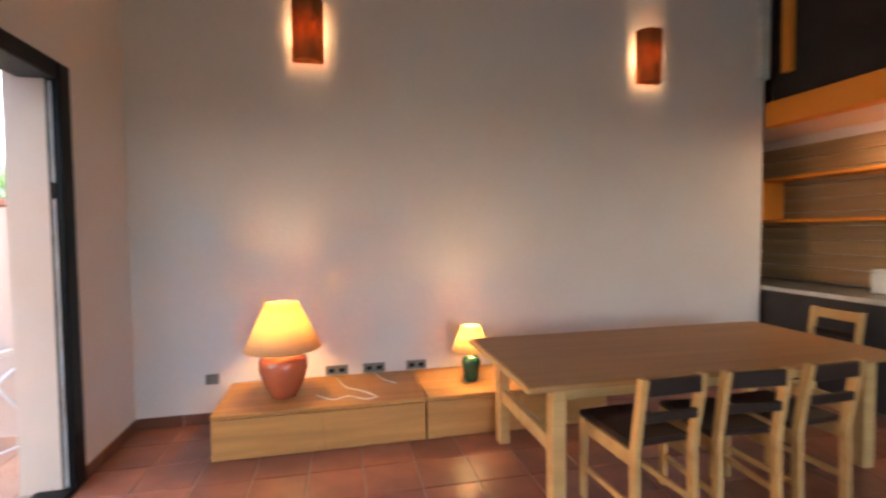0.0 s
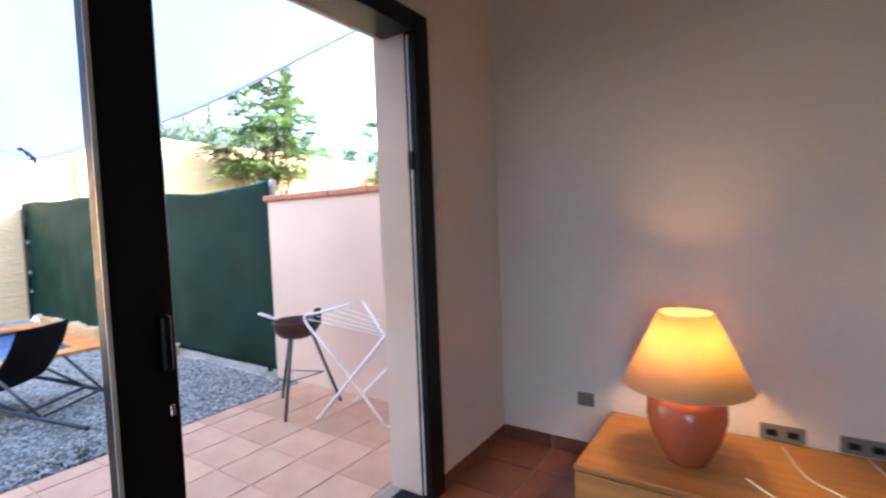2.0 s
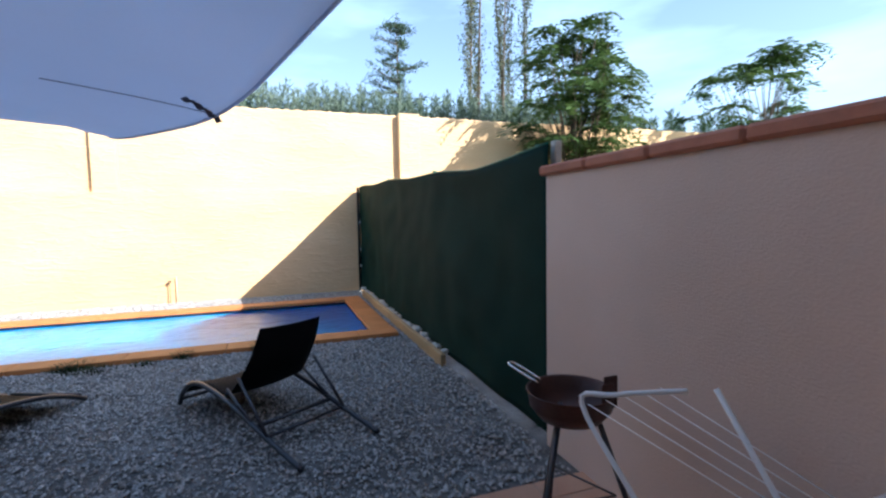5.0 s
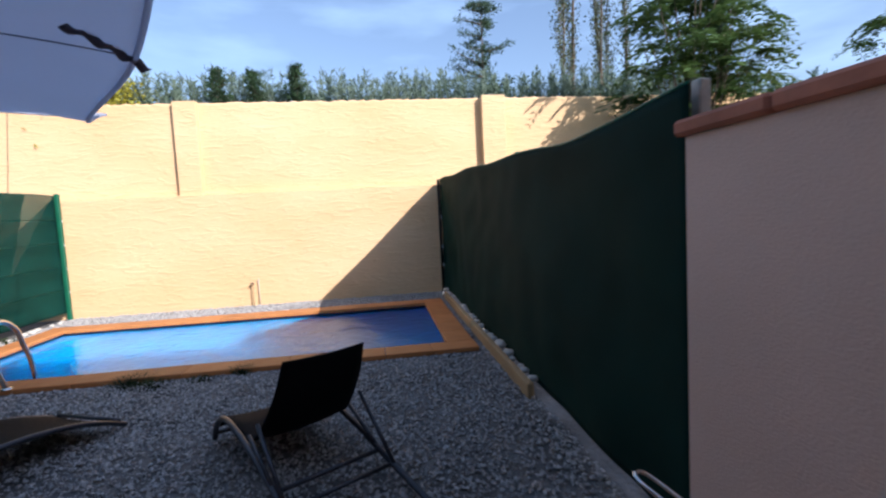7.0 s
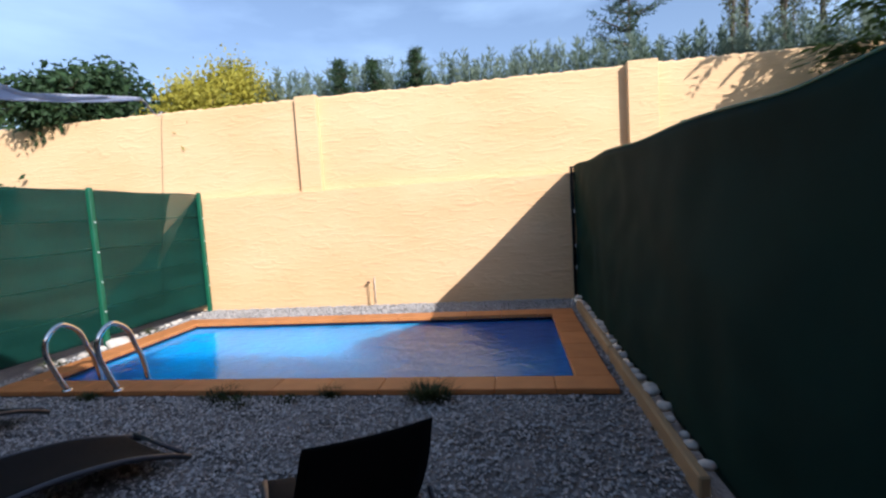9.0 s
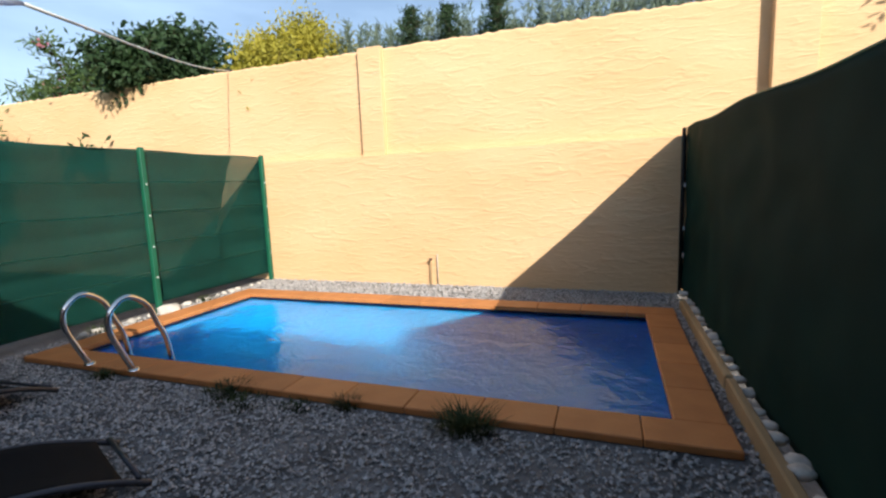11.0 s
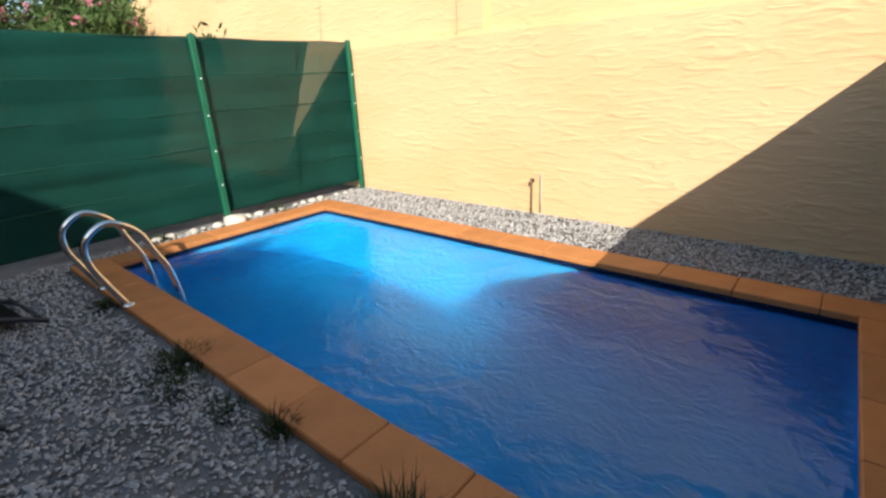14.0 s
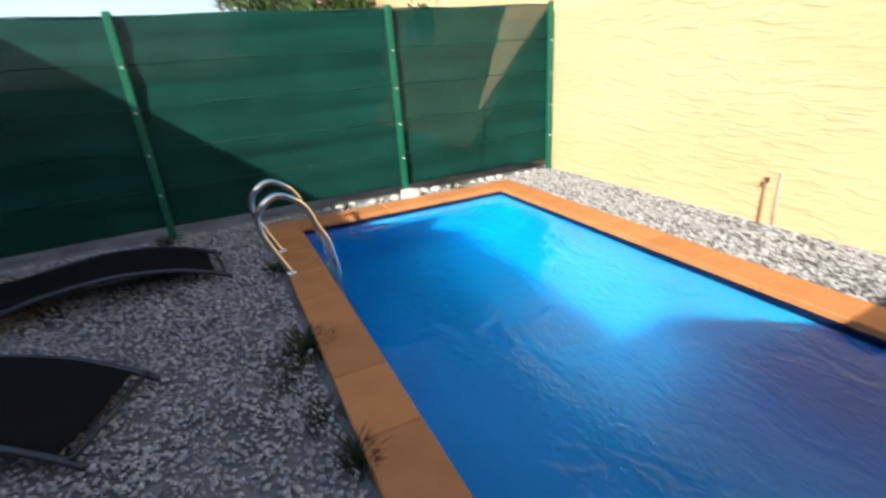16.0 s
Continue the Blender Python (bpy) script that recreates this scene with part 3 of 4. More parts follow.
# patio door: fixed frame and one glazed leaf slid to the side
frame_ob = empty("door_1", (-1.53, 1.55, 0))
tagged(frame_ob, "black aluminium sliding patio door standing open", "door", kind="structure")
FX0, FX1 = -1.665, -1.485
under(boxes("door_frame", [(-1.55, FX1, YD1 - 0.03, YD1 + 0.075, 0.0, ZD + 0.05), (FX0, FX1, YD0 - 0.05, YD0 + 0.03, 0.0, ZD + 0.05), (FX0, FX1, YD0 + 0.03, YD1 - 0.03, ZD - 0.04, ZD + 0.05),
                           (FX0, FX1, YD0 + 0.03, YD1 - 0.03, -0.004, 0.022)], BLACK, bevel=0.006), frame_ob)
under(boxes("brush_seal", [(-1.528, -1.520, YD1 - 0.036, YD1 - 0.0305, 0.03, 1.50), (-1.528, -1.520, YD1 - 0.036, YD1 - 0.0305, 1.58, ZD - 0.05)], EDGE), frame_ob)
under(box("latch", -1.54, -1.51, YD1 - 0.045, YD1 - 0.0305, 1.50, 1.58, BLACK, bevel=0.003), frame_ob)
S0, S1 = 1.535, 1.685
under(boxes("sliding_leaf", [(-1.555, -1.50, S0, S1, 0.025, ZD - 0.042), (-1.555, -1.50, YD0 + 0.035, YD0 + 0.12, 0.025, ZD - 0.042), (-1.555, -1.50, YD0 + 0.12, S0, 0.025, 0.11),
                             (-1.555, -1.50, YD0 + 0.12, S0, ZD - 0.12, ZD - 0.042)], BLACK, bevel=0.006), frame_ob)
under(box("glazing_bead", -1.499, -1.494, S0 - 0.004, S0 + 0.006, 0.11, ZD - 0.12, EDGE), frame_ob)
pane = under(box("pane", -1.532, -1.524, YD0 + 0.12, S0, 0.11, ZD - 0.12, GLASS), frame_ob)
pane.visible_shadow = False
under(box("door_handle", -1.50, -1.475, S1 - 0.045, S1 - 0.02, 0.92, 1.06, BLACK, bevel=0.006), frame_ob)
under(box("keyhole", -1.50, -1.492, S1 - 0.03, S1 - 0.018, 0.80, 0.83, CHROME, bevel=0.002), frame_ob)

# ---- living room things ----
ct = empty("console_bench", (0.3, 3.2, 0))
tagged(ct, "long low oak veneer cabinet bench along the wall", "cabinet")
CZ = 0.275
for x0, x1 in ((-0.885, 0.37), (0.376, 1.63)):
    under(box("body", x0, x1, 2.90, 3.485, 0.0, CZ - 0.024, OAK, bevel=0.003), ct)
    for k in range(2):
        w = (x1 - x0) / 2
        under(box("drawer_front", x0 + k * w + 0.004, x0 + (k + 1) * w - 0.004, 2.885, 2.899, 0.012, CZ - 0.03, OAK, bevel=0.003), ct)
    under(box("top_board", x0, x1, 2.882, 3.487, CZ - 0.023, CZ, OAK, bevel=0.004), ct)


def table_lamp(x, y, z, shade, profile, vase, label, power):
    e = empty("table_lamp", (x, y, z))
    tagged(e, label, "lamp", group="lamps on the bench")
    lathe("base", profile, vase, (0, 0, 0), e)
    r0, r1, z0, z1 = shade
    lathe("shade", [(r0, z0), (r0 + (r1 - r0) * 0.5, z0 + (z1 - z0) * 0.5), (r1, z1)], SHADE, (0, 0, 0), e, thick=0.004)
    top = profile[-1][1]
    tube("stem", [(0, 0, top - 0.01), (0, 0, z0 + (z1 - z0) * 0.45)], 0.009, CHROME, e)
    bm = bmesh.new()
    bmesh.ops.create_uvsphere(bm, u_segments=16, v_segments=10, radius=0.028, matrix=Matrix.Translation((0, 0, z0 + (z1 - z0) * 0.55)))
    child(new("bulb", mesh_of(bm, "bulb", BULB, True)), e)
    lamp = new("lamp_light", bpy.data.lights.new("lamp_light", "POINT"))
    lamp.data.energy, lamp.data.color, lamp.data.shadow_soft_size = power, (1.0, 0.62, 0.25), 0.032
    lamp.location = (x, y, z + z0 + (z1 - z0) * 0.55)
    return e


table_lamp(-0.505, 3.14, CZ, (0.235, 0.10, 0.31, 0.60),
           [(0.0, 0.0), (0.075, 0.0), (0.085, 0.02), (0.125, 0.10), (0.148, 0.18), (0.145, 0.24), (0.11, 0.285), (0.055, 0.30), (0.0, 0.30)], VASE,
           "orange ceramic vase lamp with a cream cone shade", 2.8)
table_lamp(0.735, 3.14, CZ, (0.135, 0.065, 0.215, 0.385),
           [(0.0, 0.0), (0.042, 0.0), (0.048, 0.015), (0.058, 0.09), (0.068, 0.135), (0.055, 0.165), (0.03, 0.18), (0.0, 0.18)], VASE2,
           "small dark green ceramic lamp with a cream shade", 2.2)


def sconce(x):
    e = empty("wall_sconce", (x, 3.498, 2.49))
    tagged(e, "terracotta half-round wall sconce glowing warm", "wall lamp", group="wall sconces")
    lathe("shade", [(0.0, 0.0), (0.10, 0.0), (0.104, 0.012), (0.108, 0.20), (0.108, 0.42)], SCONCE, (0, -0.03, 0), e, half=True, thick=0.007, seg=20)
    box("wall_plate", -0.05, 0.05, -0.026, -0.001, 0.12, 0.30, SCONCE, e, bevel=0.004)
    bm = bmesh.new()
    bmesh.ops.create_uvsphere(bm, u_segments=12, v_segments=8, radius=0.03, matrix=Matrix.Translation((0, -0.075, 0.22)))
    child(new("bulb", mesh_of(bm, "bulb", BULB, True)), e)
    lamp = new("sconce_light", bpy.data.lights.new("sconce_light", "POINT"))
    lamp.data.energy, lamp.data.color, lamp.data.shadow_soft_size = 0.65, (1.0, 0.6, 0.25), 0.032
    lamp.location = (x, 3.423, 2.71)


sconce(-0.33)
sconce(2.34)


def outlet(x0, x1, z0, z1):
    e = empty("wall_socket", (x0, 3.5, z0))
    tagged(e, "grey plastic double socket on the white wall", "socket", group="wall sockets")
    w = x1 - x0
    box("plate", 0, w, -0.012, -0.001, 0, z1 - z0, OUTLET, e, bevel=0.003)
    for k in (0.27, 0.73):
        box("insert", w * k - 0.02, w * k + 0.02, -0.015, -0.0125, 0.02, z1 - z0 - 0.02, BLACK if w > 0.1 else OUTLET, e, bevel=0.002)


for a in ((-1.06, -0.975, 0.275, 0.345), (-0.26, -0.10, 0.277, 0.345), (0.01, 0.17, 0.277, 0.345), (0.33, 0.48, 0.277, 0.345)):
    outlet(*a)
for k, pts in enumerate(([(-0.30, 3.08, 0), (-0.2, 2.98, 0), (-0.1, 3.02, 0), (0.0, 2.94, 0), (0.08, 2.97, 0)], [(-0.18, 3.42, 0), (-0.12, 3.2, 0), (-0.02, 3.1, 0), (0.06, 2.99, 0)],
                         [(0.09, 3.47, 0), (0.14, 3.3, 0), (0.22, 3.2, 0)])):
    tagged(tube("lamp_cable", smooth_line([(x, y, CZ + 0.005) for x, y, _ in pts]), 0.004, CABLE, seg=6), "loose white cable lying on the bench", "cable", group="cables on the bench")

TZ = 0.63
tb = empty("dining_table", (1.75, 2.42, 0))
tagged(tb, "long light wood dining table with a worn top", "table")
under(box("top", 0.67, 2.82, 1.93, 2.89, TZ - 0.03, TZ, TABLETOP, bevel=0.004), tb)
under(boxes("edge_band", [(0.655, 0.669, 1.93, 2.89, TZ - 0.032, TZ - 0.001)], PINE, bevel=0.003), tb)
for x in (0.83, 2.66):
    for y in (2.02, 2.76):
        under(box("leg", x - 0.035, x + 0.035, y - 0.035, y + 0.035, 0, TZ - 0.031, PINE, bevel=0.005), tb)
    under(box("crossbar", x - 0.02, x + 0.02, 2.056, 2.724, 0.26, 0.34, PINE, bevel=0.005), tb)
under(boxes("apron", [(0.866, 2.624, 2.03, 2.055, TZ - 0.11, TZ - 0.032), (0.866, 2.624, 2.725, 2.75, TZ - 0.11, TZ - 0.032)], PINE, bevel=0.003), tb)


def dining_chair(rail, name="dining_chair"):
    e = empty(name)
    for sx in (-0.2, 0.2):
        bm = bmesh.new()
        for (y0, z0), (y1, z1) in (((-0.20, 0.0), (-0.19, 0.40)), ((-0.19, 0.40), (-0.24, 0.72))):
            vs = [bm.verts.new((sx + a, y + b, z)) for y, z in ((y0, z0), (y1, z1)) for a, b in ((-0.018, -0.02), (0.018, -0.02), (0.018, 0.02), (-0.018, 0.02))]
            for q in ((0, 1, 5, 4), (1, 2, 6, 5), (2, 3, 7, 6), (3, 0, 4, 7), (0, 3, 2, 1), (4, 5, 6, 7)):
                bm.faces.new([vs[i] for i in q])
        child(new("back_leg", mesh_of(bm, "back_leg", PINE)), e)
        box("front_leg", sx - 0.018, sx + 0.018, 0.17, 0.21, 0, 0.40, PINE, e, bevel=0.004)
        box("side_rail", sx - 0.014, sx + 0.014, -0.17, 0.17, 0.33, 0.395, PINE, e, bevel=0.004)
        box("stretcher", sx - 0.011, sx + 0.011, -0.18, 0.17, 0.14, 0.17, PINE, e, bevel=0.003)
    box("seat", -0.215, 0.215, -0.17, 0.22, 0.401, 0.43, LEATHER, e, bevel=0.01)
    box("top_rail", -0.181, 0.181, -0.258, -0.232, 0.645, 0.715, rail, e, bevel=0.006)
    box("back_slat", -0.181, 0.181, -0.238, -0.216, 0.53, 0.57, LEATHER, e, bevel=0.004)
    return e


ch = dining_chair(LEATHER)
tagged(ch, "light pine dining chair with dark seat at the table", "chair", group="chairs round the table")
ch.matrix_basis = pose(1.17, 1.92, 0, 0, 0, 3) @ Matrix.Diagonal((0.72, 1, 1, 1))
copy_thing(ch, pose(1.60, 1.91, 0, 0, 0, -4))
copy_thing(ch, pose(2.00, 1.92, 0, 0, 0, 2))
end_chair = dining_chair(PINE)
tagged(end_chair, "light pine dining chair at the end of the table", "chair", group="chairs round the table")
end_chair.matrix_basis = pose(3.12, 2.70, 0, 0, 0, 92) @ Matrix.Diagonal((0.8, 1, 1, 1))

# kitchen bar
bar = empty("kitchen_counter", (3.8, 2, 0))
tagged(bar, "dark kitchen bar counter with pale worktop edge", "counter")
under(box("front_panel", 3.55, 3.59, -1.0, 3.50, 0.0, 0.76, DARKUNIT, bevel=0.003), bar)
under(box("carcass", 3.591, 4.2, -1.0, 4.9, 0.0, 0.759, DARKUNIT), bar)
under(box("worktop", 3.535, 4.2, -1.0, 4.9, 0.761, 0.80, WORKTOP, bevel=0.004), bar)
under(box("edge_strip", 3.522, 3.534, -1.0, 3.49, 0.765, 0.80, EDGE), bar)
beam = box("beam", 3.525, 3.66, -4.0, 3.495, 2.19, 2.40, ORANGEP, bevel=0.006)
tagged(beam, "bright orange painted beam above the kitchen bar", "beam", kind="structure")
tagged(box("ceiling_kitchen", 3.661, 4.25, -4.0, 5.0, 2.19, 2.23, PLASTER), "lowered pale kitchen ceiling", "ceiling", kind="structure")
# Solid dark panel: the gloom of the loft void is put into its colour.
tagged(box("loft_shade_panel", 3.60, 3.655, -4.0, 3.495, 2.402, 3.69, DARKV), "dark panel standing in for the unlit loft opening above the kitchen", "loft", kind="structure")
tagged(box("loft_post", 3.54, 3.598, 3.28, 3.36, 2.62, 3.69, ORANGEP, bevel=0.005), "orange brown wooden loft post", "post", kind="structure")
tagged(box("trim_corner", 3.44, 3.535, 3.455, 3.498, 2.60, 3.69, EDGE, bevel=0.004), "white corner trim beside the loft", "trim", kind="structure")
sh = empty("wall_shelf", (4.1, 3, 1.4))
tagged(sh, "orange painted wall shelf box on wood panelling", "shelf")
under(boxes("shelf_board", [(3.96, 4.205, 1.5, 3.93, 1.36, 1.39), (3.96, 4.205, 1.5, 3.93, 1.76, 1.79)], ORANGEP, bevel=0.003), sh)
under(box("side", 3.96, 4.205, 3.90, 3.93, 1.391, 1.759, ORANGEP), sh)
# Unseen ceiling light and area lamp, added to brighten the kitchen.
tagged(box("kitchen_fill_spot", 3.9, 3.93, 2.55, 2.75, 2.175, 2.189, SPOTG), "slim kitchen ceiling light added out of view", "ceiling light")
kl = new("kitchen_fill_light", bpy.data.lights.new("kitchen_fill_light", "AREA"))
kl.data.energy, kl.data.size, kl.data.color = 0.45, 0.15, (1.0, 0.75, 0.45)
kl.location = (3.92, 2.65, 2.16)
jar = empty("canister", (3.9, 2.79, 0.80))
tagged(jar, "white canister with dark lid on the counter", "jar")
box("body", -0.05, 0.05, -0.06, 0.06, 0.0, 0.16, WHITEM, jar, bevel=0.012)
box("lid", -0.045, 0.045, -0.055, 0.055, 0.161, 0.185, WHITEM, jar, bevel=0.006)
panelling = empty("wall_panelling", (4.24, 3, 0.8))
tagged(panelling, "horizontal brown wood boards behind the kitchen counter", "panelling", kind="structure")

# ---- terrace things ----
bbq = empty("barbecue", (-2.97, 3.22, 0))
tagged(bbq, "small round charcoal barbecue on three thin legs", "barbecue")
BC = Vector((-2.97, 3.22, 0))
lathe("bowl", [(0.0, 0.50), (0.06, 0.502), (0.115, 0.52), (0.15, 0.565), (0.158, 0.62), (0.165, 0.625)], BRONZE, (0, 0, 0), bbq, thick=0.004)
for f in ((-2.845, 2.99), (-3.24, 3.27), (-2.80, 3.44)):
    d = Vector((f[0], f[1], 0)) - BC
    tube("leg", [d, d * 0.35 + Vector((0, 0, 0.53))], 0.011, TUBE, bbq)
ring = [(0.6 * (Vector((f[0], f[1], 0)) - BC)) + Vector((0, 0, 0.23)) for f in ((-2.845, 2.99), (-3.24, 3.27), (-2.80, 3.44), (-2.845, 2.99))]
tube("brace", [[a, b] for a, b in zip(ring, ring[1:])], 0.004, TUBE, bbq)
tube("grill_handle", smooth_line([(-0.10, -0.08, 0.625), (-0.20, -0.15, 0.675), (-0.22, -0.12, 0.675), (-0.13, -0.05, 0.625)]), 0.005, CHROME, bbq)
boxes("wind_guard", [(0.115, 0.123, 0.06, 0.12, 0.58, 0.70), (0.13, 0.138, 0.04, 0.09, 0.60, 0.68)], BRONZE, bbq, bevel=0.003)

rack = empty("drying_rack", (-2.45, 3.3, 0))
tagged(rack, "folding white metal laundry drying rack, half open", "drying rack")
RO = Vector((-2.45, 3.3, 0))


def rk(name, pts, r=0.009):
    return tube(name, [[Vector(p) - RO for p in line] for line in pts], r, WHITEM, rack)


rk("leg_frame", [smooth_line([(-2.20, 3.25, 0), (-2.50, 3.16, 0.40), (-2.76, 3.12, 0.66), (-2.70, 3.20, 0.70), (-2.56, 3.36, 0.74)], 5), [(-2.05, 3.55, 0.0), (-2.52, 3.43, 0.75)]])
rk("cross_leg", [[(-2.685, 3.125, 0), (-2.12, 3.22, 0.62)], [(-2.685, 3.475, 0), (-2.12, 3.50, 0.52)], [(-2.12, 3.22, 0.62), (-2.12, 3.50, 0.62)]], 0.011)
rk("line_wire", [[(-2.74 + 0.02 * k, 3.13 + 0.055 * k, 0.665 + 0.013 * k), (-2.14, 3.24 + 0.05 * k, 0.58)] for k in range(5)], 0.0018)
rk("end_bar", [[(-2.05, 3.55, 0.0), (-2.20, 3.25, 0.0)]])

# ---- sail ----
TIP, FACADE = (-5.1, 1.1, 1.92), (-1.80, -3.0, 3.0)
NEAR = smooth_line([(-1.80, 3.15, 2.45), (-2.55, 2.50, 1.95), (-3.05, 2.24, 1.80), (-3.5, 1.98, 1.69), (-4.25, 1.46, 1.71), TIP], 10)
AWAY = smooth_line([FACADE, (-2.6, -1.5, 2.25), (-3.5, -0.25, 1.84), (-4.35, 0.48, 1.84), TIP], 10)


def along(line, u):
    f = min(max(u, 0.0), 1.0) * (len(line) - 1)
    i = min(int(f), len(line) - 2)
    return line[i].lerp(line[i + 1], f - i)


def sail_pt(u, v):
    p = along(NEAR, u).lerp(along(AWAY, u), v)
    p.z += 0.10 * math.sin(math.pi * max(v, 0)) * (1 - u) + 0.015 * noise.noise((u * 6, v * 5, 1))
    return p


sail = empty("shade_sail", (-4, 0, 2.4))
tagged(sail, "large white shade sail stretched from house to garden wall", "shade sail")
under(grid("cloth", sail_pt, 40, 40, SAIL, thick=0.003), sail)
for v in (0, 1):
    under(tube("hem", [sail_pt(u / 40, v) for u in range(41)], 0.007, SAIL), sail)
strap_line = [sail_pt(0.545 + 0.065 * k / 24, 0.085 - 0.10 * k / 24) - Vector((0, 0, 0.012 + 0.006 * math.sin(k * 0.9))) for k in range(25)]
under(grid("strap", lambda u, v: strap_line[int(round(u * 24))] + Vector((0.0, 0.020 * v, 0.008 * v)), 24, 1, WEB, thick=0.003), sail)
under(tube("seam", [sail_pt(0.59 - 0.003 * k, 0.004 + 0.02 * k) - Vector((0, 0, 0.004)) for k in range(15)], 0.0018, WEB, seg=5), sail)
under(tube("guy_rope", [Vector(TIP).lerp(Vector((-10.15, -2.78, 3.215)), k / 16) - Vector((0, 0, 0.06 * math.sin(math.pi * k / 16))) for k in range(17)], 0.006, ROPE), sail)
under(box("wall_hook", -10.22, -10.12, -2.82, -2.74, 3.155, 3.225, TUBE, bevel=0.004), sail)
under(box("facade_hook", -1.81, -1.751, 3.12, 3.18, 2.42, 2.48, TUBE, bevel=0.004), sail)
under(box("facade_hook", -1.81, -1.751, -3.03, -2.97, 2.97, 3.03, TUBE, bevel=0.004), sail)

# ---- loungers ----


def lounger(back, name="sun_lounger"):
    """Foot end at the origin, lying along +x, 0.58 wide."""
    e = empty(name)
    W = 0.265
    rail = smooth_line([(0.0, 0, 0.0), (0.07, 0, 0.10), (0.22, 0, 0.19), (0.42, 0, 0.21), (0.75, 0, 0.165), (1.1, 0, 0.08), (1.45, 0, 0.0)] if back else
                       [(0.0, 0, 0.0), (0.14, 0, 0.07), (0.36, 0, 0.145), (0.68, 0, 0.19), (1.05, 0, 0.17), (1.45, 0, 0.08), (1.62, 0, 0.0)])
    for s in (-W, W):
        tube("side_rail", [p + Vector((0, s, 0.015)) for p in rail], 0.016, TUBE, e)
    for x, z in ((0.04, 0.06), (1.0, 0.115) if back else (1.45, 0.085)):
        tube("cross_bar", [(x, -W, z), (x, W, z)], 0.012, TUBE, e)
    if back:
        seat = smooth_line([(0.05, 0, 0.10), (0.20, 0, 0.205), (0.40, 0, 0.235), (0.58, 0, 0.20)])
        brest = smooth_line([(0.58, 0, 0.20), (0.68, 0, 0.24), (0.78, 0, 0.36), (0.865, 0, 0.505), (0.915, 0, 0.65)])
        tube("prop", [[(0.84, s, 0.37), (1.14, s, 0.09)] for s in (-W, W)] + [[(0.70, s, 0.27), (0.98, s, 0.13)] for s in (-W, W)] + [[(1.12, -W, 0.09), (1.12, W, 0.09)]], 0.010, TUBE, e)
    else:
        seat = smooth_line([(0.10, 0, 0.075), (0.36, 0, 0.17), (0.68, 0, 0.215), (0.9, 0, 0.205)])
        brest = smooth_line([(0.9, 0, 0.205), (1.2, 0, 0.175), (1.5, 0, 0.165), (1.75, 0, 0.18)])
        tube("prop", [[(1.3, s, 0.17), (1.4, s, 0.02)] for s in (-W, W)], 0.010, TUBE, e)
    for nm, line in (("seat_sling", seat), ("backrest", brest)):
        n = len(line) - 1
        grid(nm, lambda u, v, line=line, n=n, w=(0.05 if nm == "backrest" and back else 0.0): line[int(round(u * n))] + Vector((0, (v - 0.5) * 2 * (W - 0.005 - w * u) + 1.1 * w * u, -0.03 * math.sin(math.pi * v) * (0.3 + 0.7 * math.sin(math.pi * u)))), n, 10, SLING, e, thick=0.006)
    return e


AX = math.degrees(math.atan2(0.48, 0.877))
lg = lounger(True)
tagged(lg, "black mesh sun lounger with raised back on gravel", "sun lounger", group="sun loungers in the garden")
lg.matrix_basis = pose(-5.27, 1.725, 0, 0, 0, AX + 3)
lf = lounger(False)
tagged(lf, "black mesh sun lounger laid flat on gravel", "sun lounger", group="sun loungers in the garden")
lf.matrix_basis = pose(-5.60, 0.585, 0, 0, 0, -23)
copy_thing(lf, pose(-6.06, -1.05, 0, 0, 0, 6))

# ---- pool ladder, tap ----
ld = empty("pool_ladder", (-6.6, -0.78, 0.03))
tagged(ld, "polished steel pool ladder with two arched rails", "pool ladder")
for y in (-1.03, -0.55):
    tube("rail", smooth_line([(0.13, y + 0.78, 0.0), (0.21, y + 0.78, 0.18), (0.27, y + 0.78, 0.35), (0.25, y + 0.78, 0.48), (0.12, y + 0.78, 0.56), (-0.03, y + 0.78, 0.47), (-0.10, y + 0.78, 0.31), (-0.17, y + 0.78, 0.12),
                          (-0.215, y + 0.78, -0.3), (-0.215, y + 0.78, -0.93)], 8), 0.021, CHROME, ld, seg=12)
    lathe("flange", [(0.0, 0.014), (0.035, 0.012), (0.04, 0.0)], CHROME, (0.13, y + 0.78, 0.004), ld)
for z in (-0.35, -0.6, -0.85):
    box("step", -0.26, -0.18, -0.25, 0.23, z, z + 0.025, CHROME, ld, bevel=0.004)
tap = empty("garden_tap", (-9.85, 0.56, 0))
tagged(tap, "thin rusty standpipe tap against the garden wall", "tap")
tube("pipe", [(0.0, 0.0, -0.02), (0.0, 0.0, 0.30), (0.02, 0.0, 0.34), (0.05, 0.0, 0.34)], 0.007, TIMBER, tap)
tube("riser", [(-0.02, 0.09, -0.02), (-0.02, 0.09, 0.42)], 0.006, STONE, tap)
lathe("valve", [(0.0, 0.0), (0.022, 0.0), (0.022, 0.03), (0.0, 0.035)], BRONZE, (0.0, 0.0, 0.33), tap, seg=10)

# ---- plants ----


